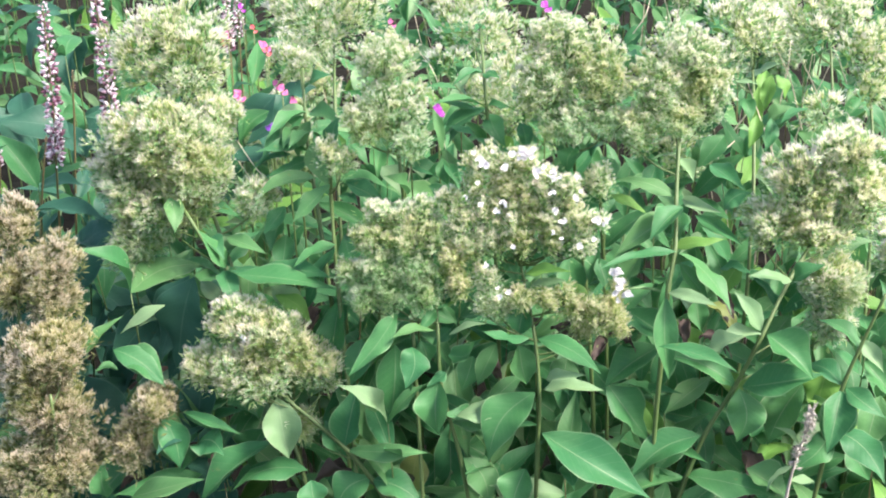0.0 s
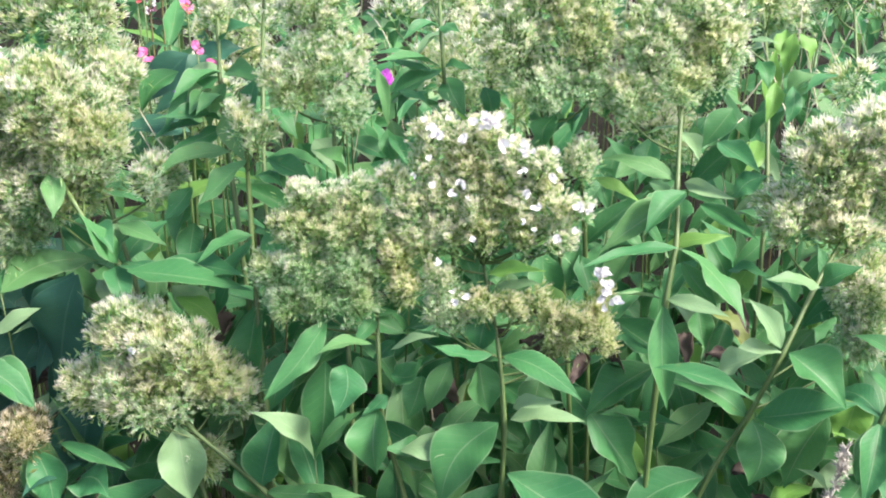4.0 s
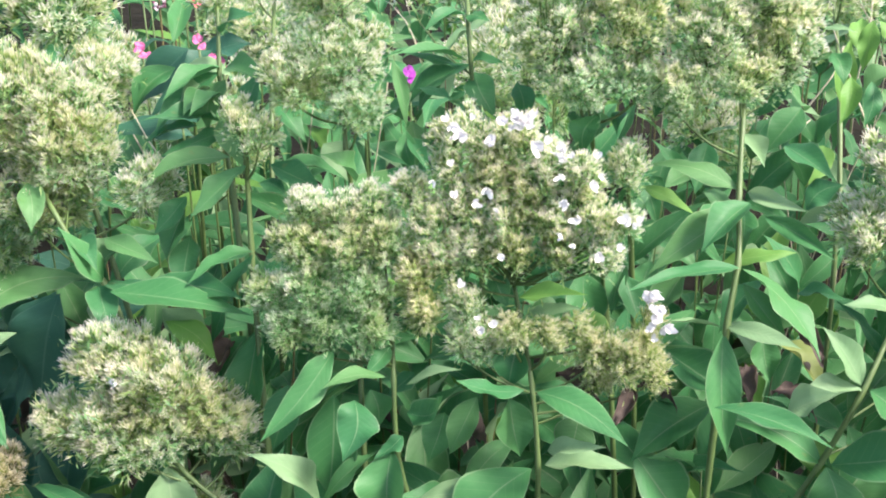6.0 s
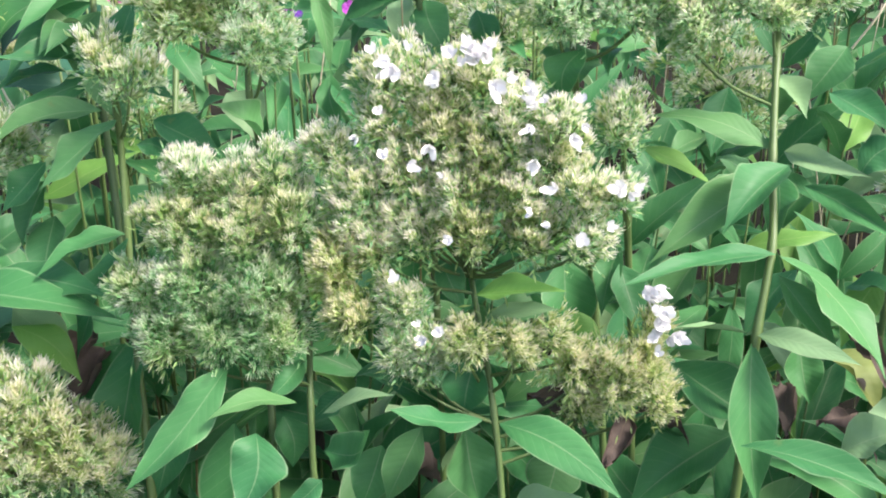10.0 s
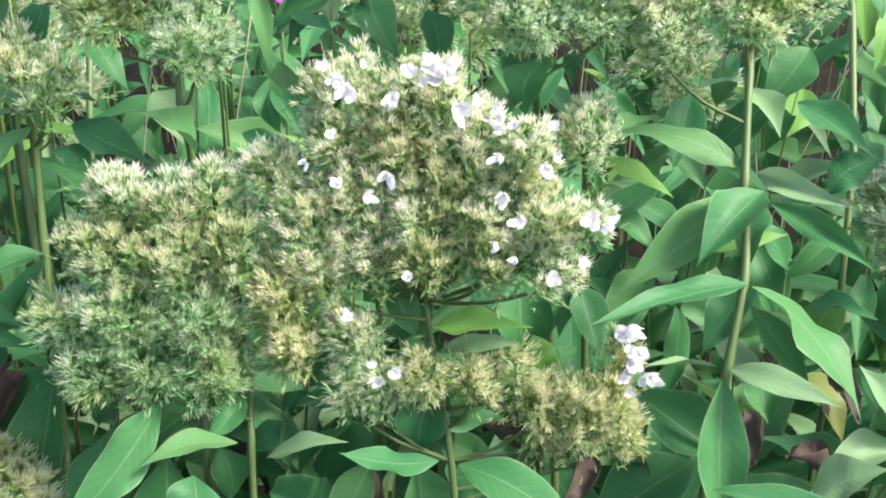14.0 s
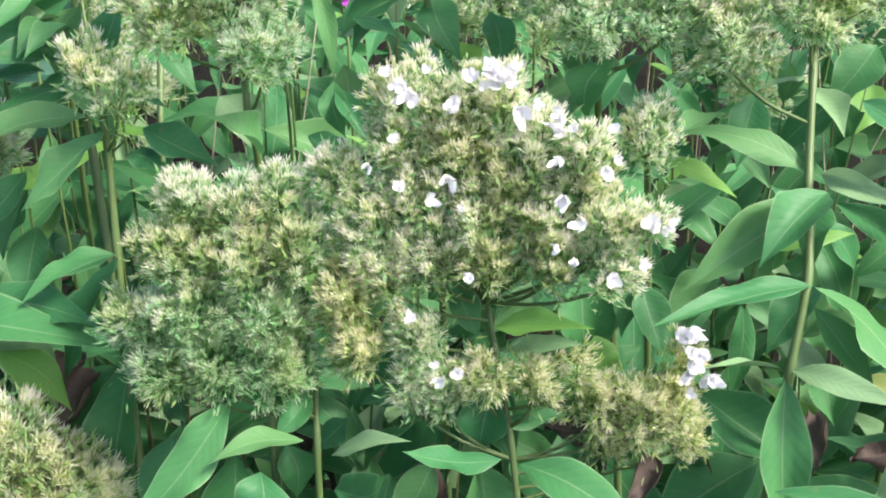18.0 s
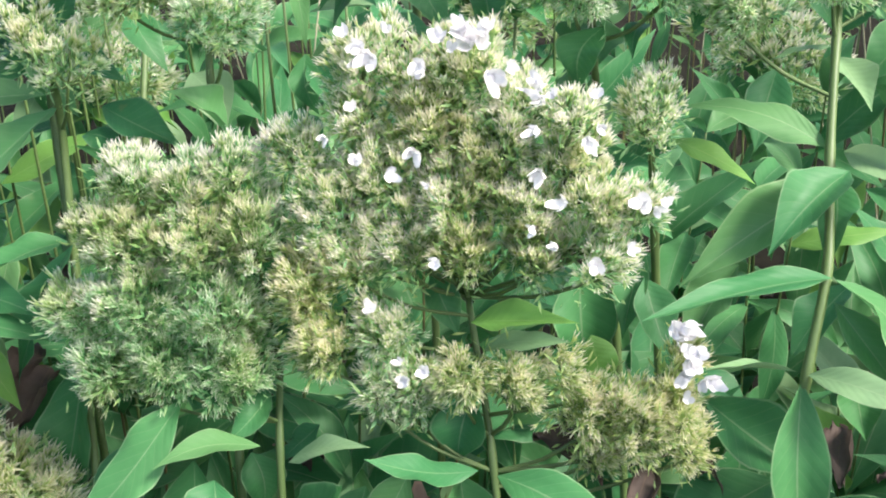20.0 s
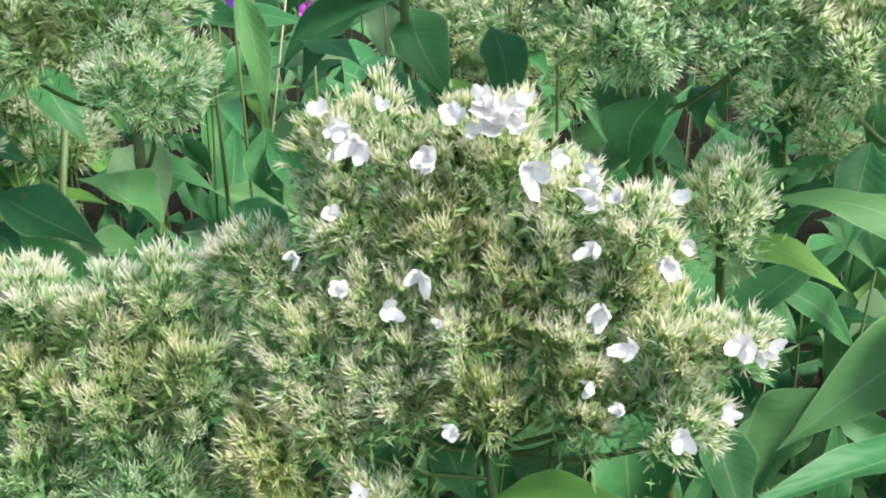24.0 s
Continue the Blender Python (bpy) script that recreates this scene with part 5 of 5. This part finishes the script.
seed_stalk([(0.259, -0.040, 0.514), (0.262, -0.040, 0.544), (0.270, -0.040, 0.585), (0.278, -0.030, 0.605)])
withered_leaf((0.189, 0.030, 0.645), 100, 0.034)
withered_leaf((0.173, 0.050, 0.654), 190, 0.030)
withered_leaf((0.101, 0.040, 0.642), 80, 0.035)
withered_leaf((0.047, 0.040, 0.649), 95, 0.04)
withered_leaf((-0.011, 0.040, 0.600), 5, 0.05)
withered_leaf((-0.177, 0.090, 0.645), 200, 0.042)
withered_leaf((-0.187, 0.100, 0.651), 195, 0.036)
withered_leaf((-0.278, 0.030, 0.516), 170, 0.03)
straw("dry pale straw stalk leaning through the clump", [(0.433, 0.500, 0.763), (0.412, 0.500, 0.809), (0.391, 0.530, 0.848)])
straw("dry pale straw stalk leaning through the clump", [(0.365, 0.550, 0.728), (0.371, 0.550, 0.780), (0.377, 0.580, 0.824)])
straw("dry pale straw stalk leaning through the clump", [(0.257, 0.300, 0.765), (0.273, 0.300, 0.790), (0.287, 0.330, 0.807)])
straw("dry pale straw stalk leaning through the clump", [(0.451, 0.400, 0.665), (0.433, 0.400, 0.711), (0.416, 0.430, 0.747)])
straw("dry pale straw stalk leaning through the clump", [(0.178, 0.600, 0.806), (0.192, 0.600, 0.828), (0.202, 0.630, 0.845)])
straw("dry pale straw stalk leaning through the clump", [(-0.069, 0.450, 0.771), (-0.078, 0.450, 0.795), (-0.097, 0.480, 0.812)])
straw("dry pale straw stalk leaning through the clump", [(0.214, 0.250, 0.742), (0.234, 0.250, 0.755), (0.254, 0.280, 0.758)])


# ---- dry litter caught in the clump ----
litter = np.random.default_rng(23)
for k in range(46):
    x, y = litter.uniform(-0.42, 0.55), litter.uniform(0.0, 0.45)
    withered_leaf((x, y, litter.uniform(0.28, 0.50) + 0.25 * y), int(litter.uniform(0, 360)), litter.uniform(0.03, 0.06))
for k in range(34):
    x, y = litter.uniform(-0.25, 0.9), litter.uniform(0.35, 1.5)
    h, lean = litter.uniform(0.62, 0.86) + 0.06 * y, litter.uniform(-0.22, 0.22)
    straw("thin dry straw standing among the phlox stems", [(x, y, 0), (x + lean * 0.4, y + 0.02, h * 0.6), (x + lean, y - 0.02, h)])

# ---- leafy stems that fill the clump ----
def filler(x, y, height, lean, n_nodes, first=0.45, label="leafy phlox stem without flowers in the thick of the clump", size=0.098, hue=0, top=None, wide=0.29):
    r = np.random.default_rng(int((x + 3) * 10000 + (y + 3) * 377))
    tipx, tipy = x + lean[0], y + lean[1]
    stem = [(x, y, 0.0), (x + lean[0] * 0.3, y + lean[1] * 0.3, height * 0.45), (tipx, tipy, height)]
    leaves = []
    turn = r.uniform(0, 180)
    for k in range(n_nodes):
        s = first + (1 - first) * k / max(1, n_nodes - 1)
        bx, by, bz = x + lean[0] * s * s, y + lean[1] * s * s, height * s
        for side in (0, 180):
            ln = size * r.uniform(0.8, 1.25) * (1 - 0.35 * max(0, s - 0.75) / 0.25)
            tone = hue if r.random() > (0.16 if hue == 5 else 0.14) else 0 if hue == 5 else int(r.choice([1, 1, 2, 2, 2]))
            leaves.append((bx, by, bz, turn + side + r.uniform(-20, 20), (r.uniform(-72, -15) if r.random() < 0.65 else r.uniform(0, 60)) if s < 0.9 else r.uniform(0, 60), ln, ln * wide * r.uniform(0.85, 1.15),
                           float(r.choice([0.12, 0.2, 0.3])), r.uniform(-20, 20), tone))
        turn += 90 + r.uniform(-15, 15)
    return phlox(label, stem, leaves, top or [], group="leafy stems", fine=False, red=r.random() < 0.25)


fill = np.random.default_rng(5)
ROWS = ((0.06, 0.54, 15), (0.12, 0.60, 17), (0.19, 0.67, 20), (0.27, 0.71, 23), (0.37, 0.73, 24), (0.50, 0.75, 24), (0.66, 0.76, 22), (0.84, 0.76, 20), (1.05, 0.78, 20), (1.3, 0.84, 22), (1.6, 0.92, 26), (1.85, 0.95, 26), (2.1, 1.0, 28), (2.4, 1.05, 30))
for row, (y0, h0, n) in enumerate(ROWS):
    right, left = 0.50 + 0.075 * row, 0.50 + 0.11 * row
    for k in range(n):
        x = -left + (left + right) * (k + 0.5) / n + fill.uniform(-0.035, 0.035)
        y = y0 + fill.uniform(-0.03, 0.03) * (1 + 0.35 * row)
        h = h0 + fill.uniform(-0.09, 0.05)
        lean = (fill.uniform(-0.05, 0.05), fill.uniform(-0.05, 0.03))
        if x < -0.24 - 0.04 * row and row < 9:
            if fill.random() < 0.8:
                filler(x, y, h - 0.06 + 0.025 * max(0, row - 3), lean, 6, 0.30, "broad dark green leaves of a knotweed clump", 0.115, 5, None, 0.40)
            continue
        top = None
        if row > 4 and (k + row) % 3 == 0:
            top = [(x + lean[0], y + lean[1], h + 0.05, 0.05, 0.05, 0.045, 0.7), (x + lean[0] + 0.03, y + lean[1], h + 0.01, 0.035, 0.035, 0.035, 0.7)]
        filler(x, y, h, lean, 7 if row < 2 else 10 if row < 6 else 8, 0.55 if row < 2 else 0.48, label="distant phlox stem with a pale green head" if top else "leafy phlox stem without flowers in the thick of the clump",
               top=top, size=0.100 if row < 3 else 0.094)
